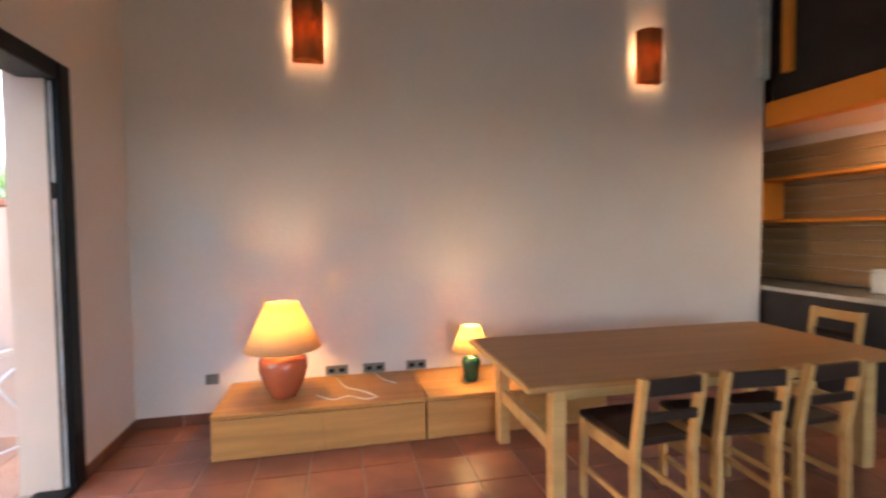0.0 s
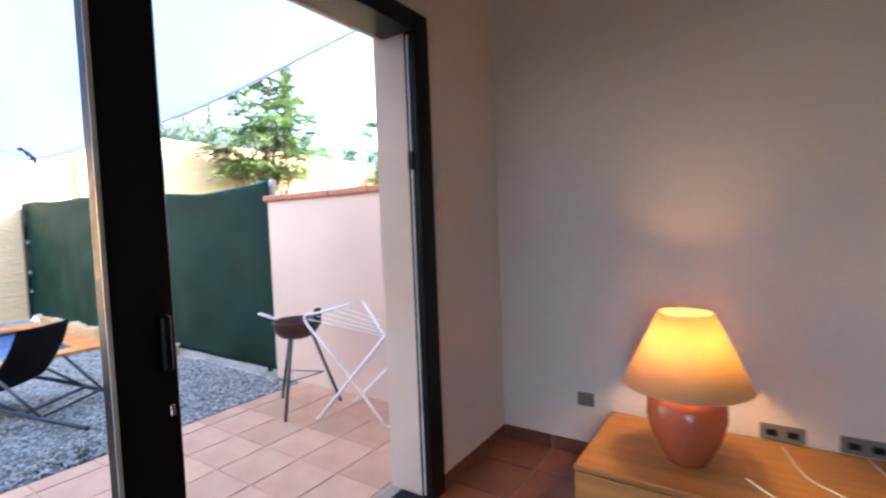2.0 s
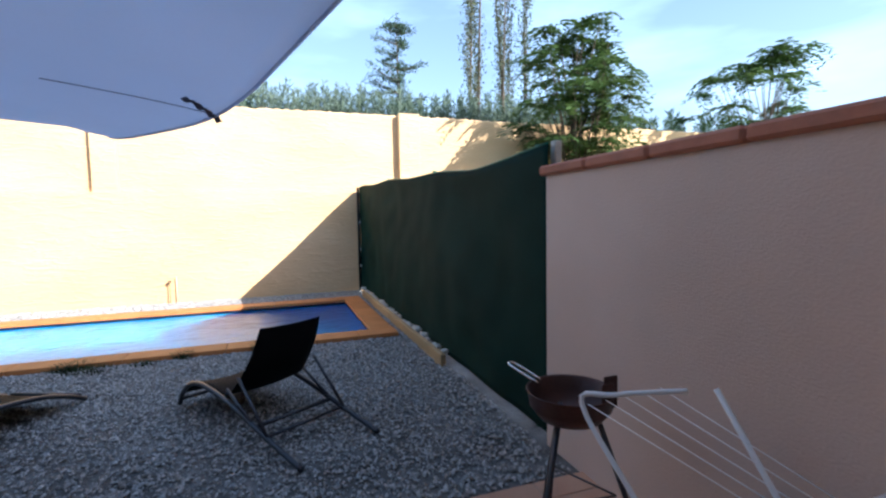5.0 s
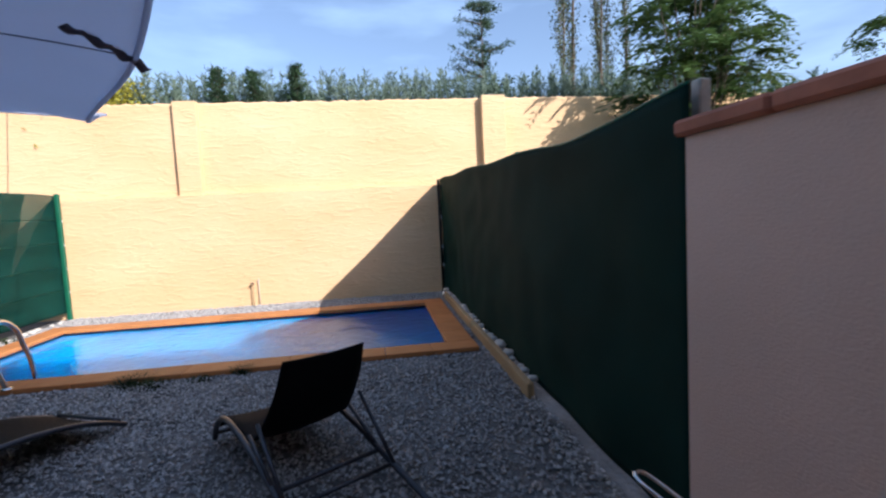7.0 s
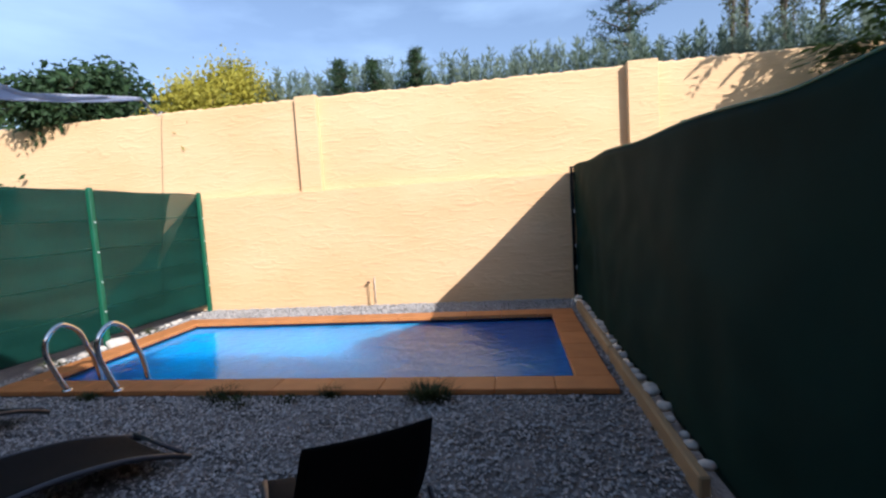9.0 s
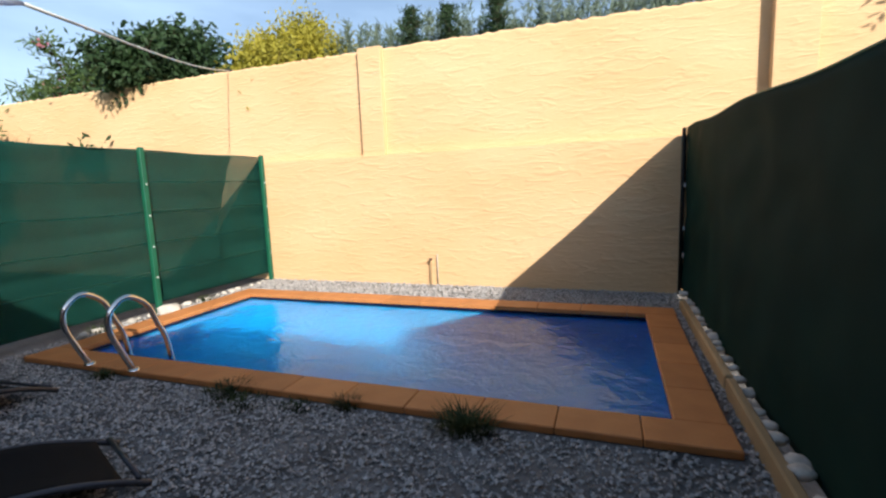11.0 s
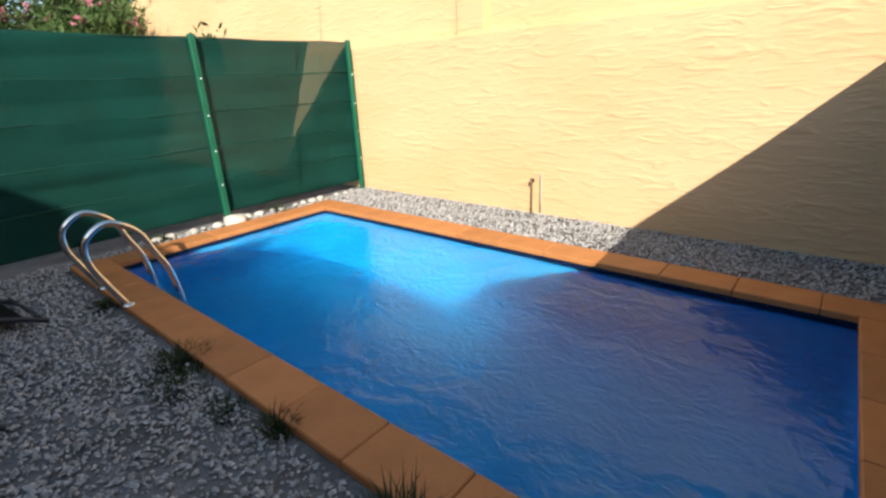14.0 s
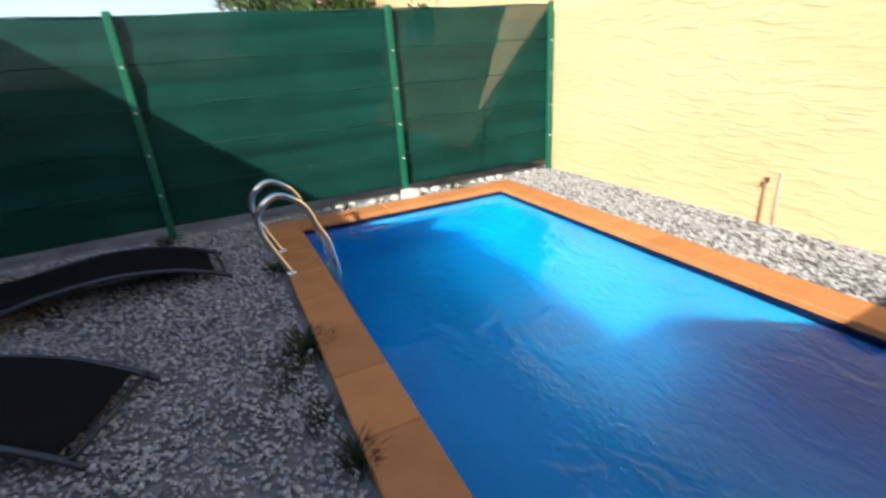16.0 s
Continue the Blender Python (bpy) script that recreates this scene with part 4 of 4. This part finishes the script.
def tuft(x, y, h, r, n, seed):
    g = random.Random(seed)
    vs, fs = [], []
    for k in range(n * 3):
        a, d = g.uniform(0, 6.28), g.uniform(0, r) ** 1.0
        bx, by = x + d * math.cos(a) * 1.0, y + d * math.sin(a) * 1.4
        hh, lean = h * 0.55 * g.uniform(0.3, 1.0), g.uniform(0.3, 1.3)
        w = 0.003
        i = len(vs)
        ca, sa = math.cos(a + g.uniform(-1, 1)), math.sin(a + g.uniform(-1, 1))
        vs += [(bx - sa * w, by + ca * w, -0.01), (bx + sa * w, by - ca * w, -0.01), (bx + ca * lean * hh * 0.5 + sa * w * .7, by + sa * lean * hh * 0.5 - ca * w * .7, hh * 0.65),
               (bx + ca * lean * hh * 0.5 - sa * w * .7, by + sa * lean * hh * 0.5 + ca * w * .7, hh * 0.65), (bx + ca * lean * hh * 1.3, by + sa * lean * hh * 1.3, hh)]
        fs += [(i, i + 1, i + 2, i + 3), (i + 3, i + 2, i + 4)]
    me = bpy.data.meshes.new("grass_tuft")
    me.from_pydata(vs, [], fs)
    me.materials.append(GRASS)
    tagged(new("grass_tuft", me), "small tuft of green grass growing through gravel", "grass", group="grass tufts by the pool")


for k, (x, y, h, r, n) in enumerate(((-6.38, -0.74, 0.09, 0.08, 90), (-6.40, 0.42, 0.12, 0.12, 130), (-6.42, 1.30, 0.12, 0.06, 70), (-6.36, 2.08, 0.22, 0.11, 200), (-6.30, 0.62, 0.07, 0.14, 100),
                                     (-3.52, 2.1, 0.045, 0.13, 60), (-3.46, 2.5, 0.03, 0.08, 25), (-5.6, -1.95, 0.12, 0.12, 70), (-7.2, -1.98, 0.12, 0.1, 70), (-8.5, -1.98, 0.13, 0.1, 70), (-6.35, 1.0, 0.05, 0.1, 70))):
    tuft(x, y, h, r, n, k)


def limb(rnd, p, d, length, n=5, wob=0.15):
    pts = [Vector(p)]
    d = Vector(d).normalized()
    for k in range(n):
        d = (d + Vector((rnd.gauss(0, wob), rnd.gauss(0, wob), rnd.gauss(0, wob) + 0.03))).normalized()
        pts.append(pts[-1] + d * length / n)
    return pts


def leafy_tree(at, height, crown_r, base, seed, material, label, leaf=0.16, per=9, name="tree", nl=16, slim=0.45, spread=0.28, flowers=0, droop=0.3, cat="tree"):
    """Trunk, limbs and twigs, with leaves in loose sprays along the twigs."""
    rnd = random.Random(seed)
    e = empty(name, at)
    tagged(e, label, cat)
    trunk = limb(rnd, (0, 0, -0.06), (0, 0, 1), height * 0.8, 7, 0.06)
    bm = bmesh.new()
    tube_bm(bm, trunk, lambda t: height * 0.018 * (1.1 - t), 7)
    spots = []
    for k in range(nl):
        t = base + (0.98 - base) * (k + rnd.random()) / nl
        i, fr_ = int(t * 7 - 1e-6), (t * 7) % 1
        root = trunk[min(i, 6)].lerp(trunk[min(i, 6) + 1], fr_)
        a = k * 2.4 + rnd.uniform(-0.4, 0.4)
        L = crown_r * (1.15 - 0.55 * abs(t - 0.55) * 2) * rnd.uniform(0.6, 1.1)
        br = limb(rnd, root, (math.cos(a), math.sin(a), rnd.uniform(0.2, 0.9)), L, 5)
        tube_bm(bm, br, lambda t: height * 0.006 * (1.1 - t), 5)
        for q in br[1:]:
            for _ in range(3):
                tw = limb(rnd, q, (rnd.gauss(0, 1), rnd.gauss(0, 1), rnd.uniform(-0.3, 0.8)), L * 0.35, 3, 0.2)
                tube_bm(bm, tw, lambda t: height * 0.0025 * (1.2 - t), 3)
                for s in tw[1:]:
                    for _ in range(per):
                        spots.append(tuple(s + Vector((rnd.gauss(0, spread * 0.35), rnd.gauss(0, spread * 0.35), rnd.gauss(0, spread * 0.3)))))
    child(new("trunk", mesh_of(bm, "trunk", BARK, True)), e)
    leaves("foliage", spots, leaf, material, e, slim, 1, seed, droop)
    if flowers:
        c = [s for s in rnd.sample(spots, flowers)]
        fs = [tuple(Vector(s) + Vector((rnd.gauss(0, 0.06), rnd.gauss(0, 0.06), rnd.gauss(0, 0.05)))) for s in c for _ in range(14)]
        leaves("blossom", fs, 0.12, FLOWER, e, 0.8, 1, seed + 1, 0.0)
    return e


def conifer(at, height, r, seed, material, label, name="conifer", tiers=26, leaf=0.10, tip=0.15, droop=0.05, dens=16, power=0.8, ring=5, fluff=0.10):
    rnd = random.Random(seed)
    e = empty(name, at)
    tagged(e, label, "conifer")
    bm = bmesh.new()
    tube_bm(bm, [(0, 0, -0.06), (0.02, 0, height * 0.5), (0, 0.02, height * 0.98)], lambda t: height * 0.014 * (1.05 - t), 7)
    spots = []
    for k in range(tiers):
        t = 0.25 + 0.73 * k / tiers
        for j in range(ring):
            a = rnd.uniform(0, 6.28)
            L = r * (1 - t) ** power * 1.3 * rnd.uniform(0.45, 1.25) + 0.06
            br = limb(rnd, (0, 0, t * height), (math.cos(a), math.sin(a), rnd.uniform(-0.05, 0.45)), L, 5, 0.07)
            tube_bm(bm, br, lambda t: 0.02 * (1.1 - t), 4)
            for i, q in enumerate(br[1:]):
                for _ in range(dens):
                    w = L * fluff + 0.03
                    spots.append(tuple(q + Vector((rnd.gauss(0, w), rnd.gauss(0, w), rnd.gauss(0, w * 0.35)))))
    child(new("trunk", mesh_of(bm, "trunk", BARK, True)), e)
    leaves("foliage", spots, leaf, material, e, 0.22, 1, seed, droop)
    return e


def hedge(name, y0, y1, x, z0, z1, n, material, label, seed, leaf=0.13, w=0.35, plume=0.06):
    """A row of upright feathery plumes, as one stuff."""
    r = np.random.default_rng(seed)
    spots = []
    for k in range(n):
        y = y0 + (y1 - y0) * (k + r.uniform()) / n
        px = x + r.normal(0, w * 0.6)
        h = z0 + (z1 - z0) * r.uniform(0.35, 1.0) ** 0.8
        m = int(90 * (h - z0 + 0.8))
        t = r.uniform(0, 1, m)
        spots.append(np.stack([px + r.normal(0, plume, m) * (1.15 - t), y + r.normal(0, plume, m) * (1.15 - t), z0 - 0.6 + t * (h - z0 + 0.6)], 1))
    ob = leaves(name, np.concatenate(spots), leaf, material, None, 0.16, 1, seed, -1.6)
    tagged(ob, label, "hedge", kind="stuff")


def cedar(at, height, r, seed, label):
    """Spaced tiers of long level branches carrying flat sprays of needles."""
    rnd = random.Random(seed)
    e = empty("cedar", at)
    tagged(e, label, "conifer")
    bm = bmesh.new()
    tube_bm(bm, [(0, 0, -0.06), (0.03, 0.02, height * 0.5), (0, 0, height)], lambda t: height * 0.013 * (1.04 - t), 7)
    spots = []
    z = height * 0.35
    while z < height * 0.97:
        t = (z - height * 0.35) / (height * 0.65)
        for j in range(4 if t < 0.7 else 3):
            a = rnd.uniform(0, 6.28)
            L = r * (1.05 - t) ** 0.85 * rnd.uniform(0.4, 1.15) + 0.1
            br = limb(rnd, (0, 0, z + rnd.uniform(-0.06, 0.06)), (math.cos(a), math.sin(a), rnd.uniform(0.0, 0.3)), L, 7, 0.06)
            tube_bm(bm, br, lambda q: 0.022 * (1.1 - q), 4)
            for i, q in enumerate(br[1:]):
                for _ in range(20):
                    w = (0.05 + 0.10 * L * (1 - i / 8)) * 0.8
                    spots.append(tuple(q + Vector((rnd.gauss(0, w), rnd.gauss(0, w), rnd.gauss(0.01, 0.022)))))
        z += rnd.uniform(0.32, 0.5) * (1.1 - 0.5 * t)
    for k in range(60):
        spots.append((rnd.gauss(0, 0.03), rnd.gauss(0, 0.03), height * rnd.uniform(0.9, 1.02)))
    child(new("trunk", mesh_of(bm, "trunk", BARK, True)), e)
    leaves("foliage", spots, 0.11, LEAFC, e, 0.2, 1, seed, -0.1)


def poplar(at, height, seed):
    """A narrow column: upright whips round the stem with small scattered leaves."""
    rnd = random.Random(seed)
    e = empty("poplar", at)
    tagged(e, "slender sparse poplar tree in the distance", "tree", group="poplars in the distance")
    bm = bmesh.new()
    tube_bm(bm, limb(rnd, (0, 0, -0.06), (0, 0, 1), height, 8, 0.012), lambda t: height * 0.009 * (1.05 - t), 6)
    spots = []
    for k in range(46):
        t = 0.2 + 0.75 * k / 46
        a, L = rnd.uniform(0, 6.28), height * 0.15 * (1.15 - t) * rnd.uniform(0.7, 1.3)
        br = limb(rnd, (0, 0, t * height), (math.cos(a) * 0.28, math.sin(a) * 0.28, 1), L, 4, 0.05)
        tube_bm(bm, br, lambda q: 0.018 * (1.1 - q), 3)
        for q in br[1:]:
            for _ in range(11):
                spots.append(tuple(q + Vector((rnd.gauss(0, 0.10), rnd.gauss(0, 0.10), rnd.gauss(0, 0.22)))))
    child(new("trunk", mesh_of(bm, "trunk", BARK, True)), e)
    leaves("foliage", spots, 0.10, LEAFP, e, 0.7, 1, seed, 0.0)


def frond_tree(at, height, crown_r, base, seed, material, label, ends=34, lean=(0, 0)):
    """Forked limbs ending in drooping rosettes of feathered leaves, with open sky between."""
    rnd = random.Random(seed)
    e = empty("tree", at)
    tagged(e, label, "tree", group="feather-leaved trees beyond the fence")
    bm = bmesh.new()
    top = height * 0.78
    trunk = limb(rnd, (0, 0, -0.06), (lean[0], lean[1], 1), top, 6, 0.05)
    tube_bm(bm, trunk, lambda t: height * 0.013 * (1.15 - t), 7)
    c, d = [], []
    for k in range(ends):
        f = (k + 0.5) / ends
        a = k * 2.4
        zz = height * (base + (1 - base) * rnd.uniform(0.0, 1.0) ** 1.25)
        q = (zz / height - base) / (1 - base)
        rr = crown_r * math.sqrt(max(0.05, 1 - (2 * q - 0.8) ** 2 / 1.6)) * rnd.uniform(0.25, 1.0)
        tip = Vector((rr * math.cos(a) + lean[0] * zz, rr * math.sin(a) + lean[1] * zz, zz))
        i = min(5, int(max(0.3, q * 0.9) * 6))
        root = trunk[i]
        mid = root.lerp(tip, 0.5) + Vector((0, 0, -0.12))
        tube_bm(bm, smooth_line([root, mid, tip], 3), lambda t: height * 0.004 * (1.2 - t), 4)
        for j in range(rnd.randint(7, 11)):
            b = rnd.uniform(0, 6.28)
            h = Vector((math.cos(b), math.sin(b), 0))
            up, L = rnd.uniform(0.1, 0.9), rnd.uniform(0.38, 0.66)
            side = h.cross(Vector((0, 0, 1)))
            for m in range(9):
                t = 0.15 + 0.85 * m / 8
                p = tip + h * L * t * 0.9 + Vector((0, 0, L * (up * t - (up + 0.35) * t * t)))
                for sgn in (-1, 1):
                    c.append(p)
                    d.append((side * sgn + h * 0.45 + Vector((rnd.gauss(0, 0.12), rnd.gauss(0, 0.12), -0.25 + rnd.gauss(0, 0.15)))).normalized() * L * 0.30 * (1.1 - 0.5 * abs(t - 0.5)))
    vs, fs = [], []
    for p, q in zip(c, d):
        w = q.cross(Vector((rnd.gauss(0, 0.3), rnd.gauss(0, 0.3), 1))).normalized() * q.length * 0.17
        i = len(vs)
        vs += [tuple(p), tuple(p + q * 0.45 + w), tuple(p + q), tuple(p + q * 0.45 - w)]
        fs += [(i, i + 1, i + 2), (i, i + 2, i + 3)]
    me = bpy.data.meshes.new("foliage")
    me.from_pydata(vs, [], fs)
    me.materials.append(material)
    child(new("trunk", mesh_of(bm, "trunk", BARK, True)), e)
    child(new("foliage", me), e)


hedge("hedge", -2.2, 9.5, -11.6, 3.2, 4.08, 420, LEAFG, "grey-green feathery conifer hedge behind the garden wall", 2)
hedge("hedge_back", -2, 14, -13.2, 3.3, 4.3, 260, LEAFD, "darker conifer hedge behind the wall", 3, w=0.5, plume=0.12)
hedge("hedge_far", 9, 26, -14, 3.0, 4.6, 150, LEAFD, "dark hedge beyond the neighbouring garden", 4, w=0.8, plume=0.2, leaf=0.2)
for k, (y, h) in enumerate(((0.68, 4.1), (1.25, 4.05), (1.98, 4.15))):
    conifer((-11.0, y - 0.7, 0), h, 0.38, 20 + k, LEAFD, "small dark green conifer above the wall", tiers=34, leaf=0.07, dens=10)
cedar((-14.0, 5.4, 0), 6.6, 1.75, 11, "blue-green cedar rising behind the garden wall")
for k, (y, h) in enumerate(((10.0, 12.5), (10.55, 13.6), (11.5, 11.9), (12.1, 14.0), (12.75, 12.4))):
    poplar((-20 - 0.5 * (k % 2), y, 0), h, 30 + k)
conifer((-17.6, 14.9, 0), 8.5, 0.3, 45, LEAFC, "slim dark cypress in the distance", name="cypress", tiers=60, leaf=0.14, dens=8, power=0.35)
frond_tree((-9.3, 7.75, 0), 4.95, 1.25, 0.5, 41, LEAF, "feather-leaved green tree behind the netting fence", 72)
frond_tree((-9.5, 13.0, 0), 4.95, 1.8, 0.5, 43, LEAF, "open feather-leaved green tree in the neighbouring garden", 60)
leafy_tree((-12.0, -2.75, 0), 4.5, 1.35, 0.5, 51, LEAFY, "golden yellow clipped shrub above the wall", leaf=0.085, per=95, name="shrub", nl=30, spread=0.5, cat="shrub")
leafy_tree((-11.6, -5.6, 0), 5.0, 1.7, 0.4, 53, LEAFD, "dense dark green tree hanging over the wall", leaf=0.16, per=18, nl=22, spread=0.4)
leafy_tree((-10.8, -4.75, 0), 4.6, 1.15, 0.84, 57, LEAFD, "dark green bush hanging over the wall top", leaf=0.14, per=16, nl=20, spread=0.35, name="shrub", cat="shrub")
for k, (x, y, h) in enumerate(((-9.6, -9.9, 5.0), (-8.9, -8.6, 3.7), (-8.0, -9.8, 4.6), (-9.9, -10.9, 5.6), (-11.6, -9.2, 5.2))):
    leafy_tree((x, y, 0), h, 1.2, 0.25, 60 + k, LEAF, "oleander bush with pink flowers beyond the fence", leaf=0.17, per=9, nl=22, slim=0.25, spread=0.35, flowers=40, name="oleander", cat="shrub", droop=-0.5)

# ---- pieces: coping, tiles, boards ----


def piece_mesh(name, w, d, h, bevel, material):
    bm = bmesh.new()
    box_bm(bm, -w / 2, w / 2, -d / 2, d / 2, -h, 0, bevel)
    return mesh_of(bm, name, material)


def pieces(name, parent, mesh, spots):
    off = -Vector(parent.location)
    for x, y, z, a in spots:
        ob = new(name, mesh)
        ob.parent = parent
        ob.matrix_basis = Matrix.Translation(off) @ pose(x, y, z, rngs.uniform(-0.15, 0.15), rngs.uniform(-0.15, 0.15), a)


CW, CZT = 0.26, 0.035
ny = 12
ly = (PY1 - PY0 + 2 * CW - 0.02) / ny
cop = piece_mesh("coping_slab", CW, ly - 0.003, 0.045, 0.006, COPING)
pieces("coping_slab", pool, cop, [(x, PY0 - CW + 0.01 + ly * (k + 0.5), CZT, 0) for x in (PX1 + CW / 2 - 0.02, PX0 - CW / 2 + 0.02) for k in range(ny)])
nx = 5
lx = (PX1 - PX0 - 0.04) / nx
cop2 = piece_mesh("coping_slab_end", CW, lx - 0.003, 0.045, 0.006, COPING)
pieces("coping_slab", pool, cop2, [(PX0 + 0.02 + lx * (k + 0.5), y, CZT, 90) for y in (PY1 + CW / 2 - 0.02, PY0 - CW / 2 + 0.02) for k in range(nx)])

tm = piece_mesh("floor_tile", 0.286, 0.286, 0.02, 0.004, TERRA)
pieces("floor_tile", floor, tm, [(-1.50 + 0.293 * (i + 0.5), 2.94 - 0.293 * (j - 1.5), 0.0, 0) for i in range(17) for j in range(14)])
rest = boxes("floor_tile_field", [(-1.50 + 0.293 * i + 0.003, -1.50 + 0.293 * (i + 1) - 0.004, y - 0.143, y + 0.143, -0.02, 0.0) for i in range(17) for y in [2.94 - 0.293 * (j - 1.5) for j in range(14, 25)]], TERRA)
under(rest, floor)
tagged(rest, kind="stuff")
pm = piece_mesh("patio_tile", 0.292, 0.292, 0.02, 0.004, PATIO)
pieces("patio_tile", patio, pm, [(-1.765 - 0.298 * (i + 0.5), 3.60 - 0.298 * (j + 0.5), 0.0, 0) for i in range(5) for j in range(19)])
edge_m = piece_mesh("patio_edge_tile", 0.14, 0.292, 0.02, 0.004, PATIO)
pieces("patio_tile", patio, edge_m, [(-3.33, 3.60 - 0.298 * (j + 0.5), 0.0, 0) for j in range(19)])
sk = empty("baseboard", (0, 3.49, 0))
tagged(sk, "brown ceramic tile skirting along the walls", "baseboard", kind="structure")
sm = piece_mesh("skirting_tile", 0.288, 0.010, 0.075, 0.002, SKIRT)
pieces("skirting_tile", sk, sm, [(-1.50 + 0.293 * (k + 0.5), 3.493, 0.077, 0) for k in range(17)])
sm2 = piece_mesh("skirting_tile_side", 0.215, 0.010, 0.075, 0.002, SKIRT)
pieces("skirting_tile", sk, sm2, [(-1.493, 3.488 - 0.22 * (k + 0.5), 0.077, 90) for k in range(3)])
bmesh_board = piece_mesh("wall_board", 0.02, 3.4, 0.125, 0.004, PANEL)
pieces("wall_board", panelling, bmesh_board, [(4.238, 3.2, 0.93 + 0.13 * k, 0) for k in range(10)])
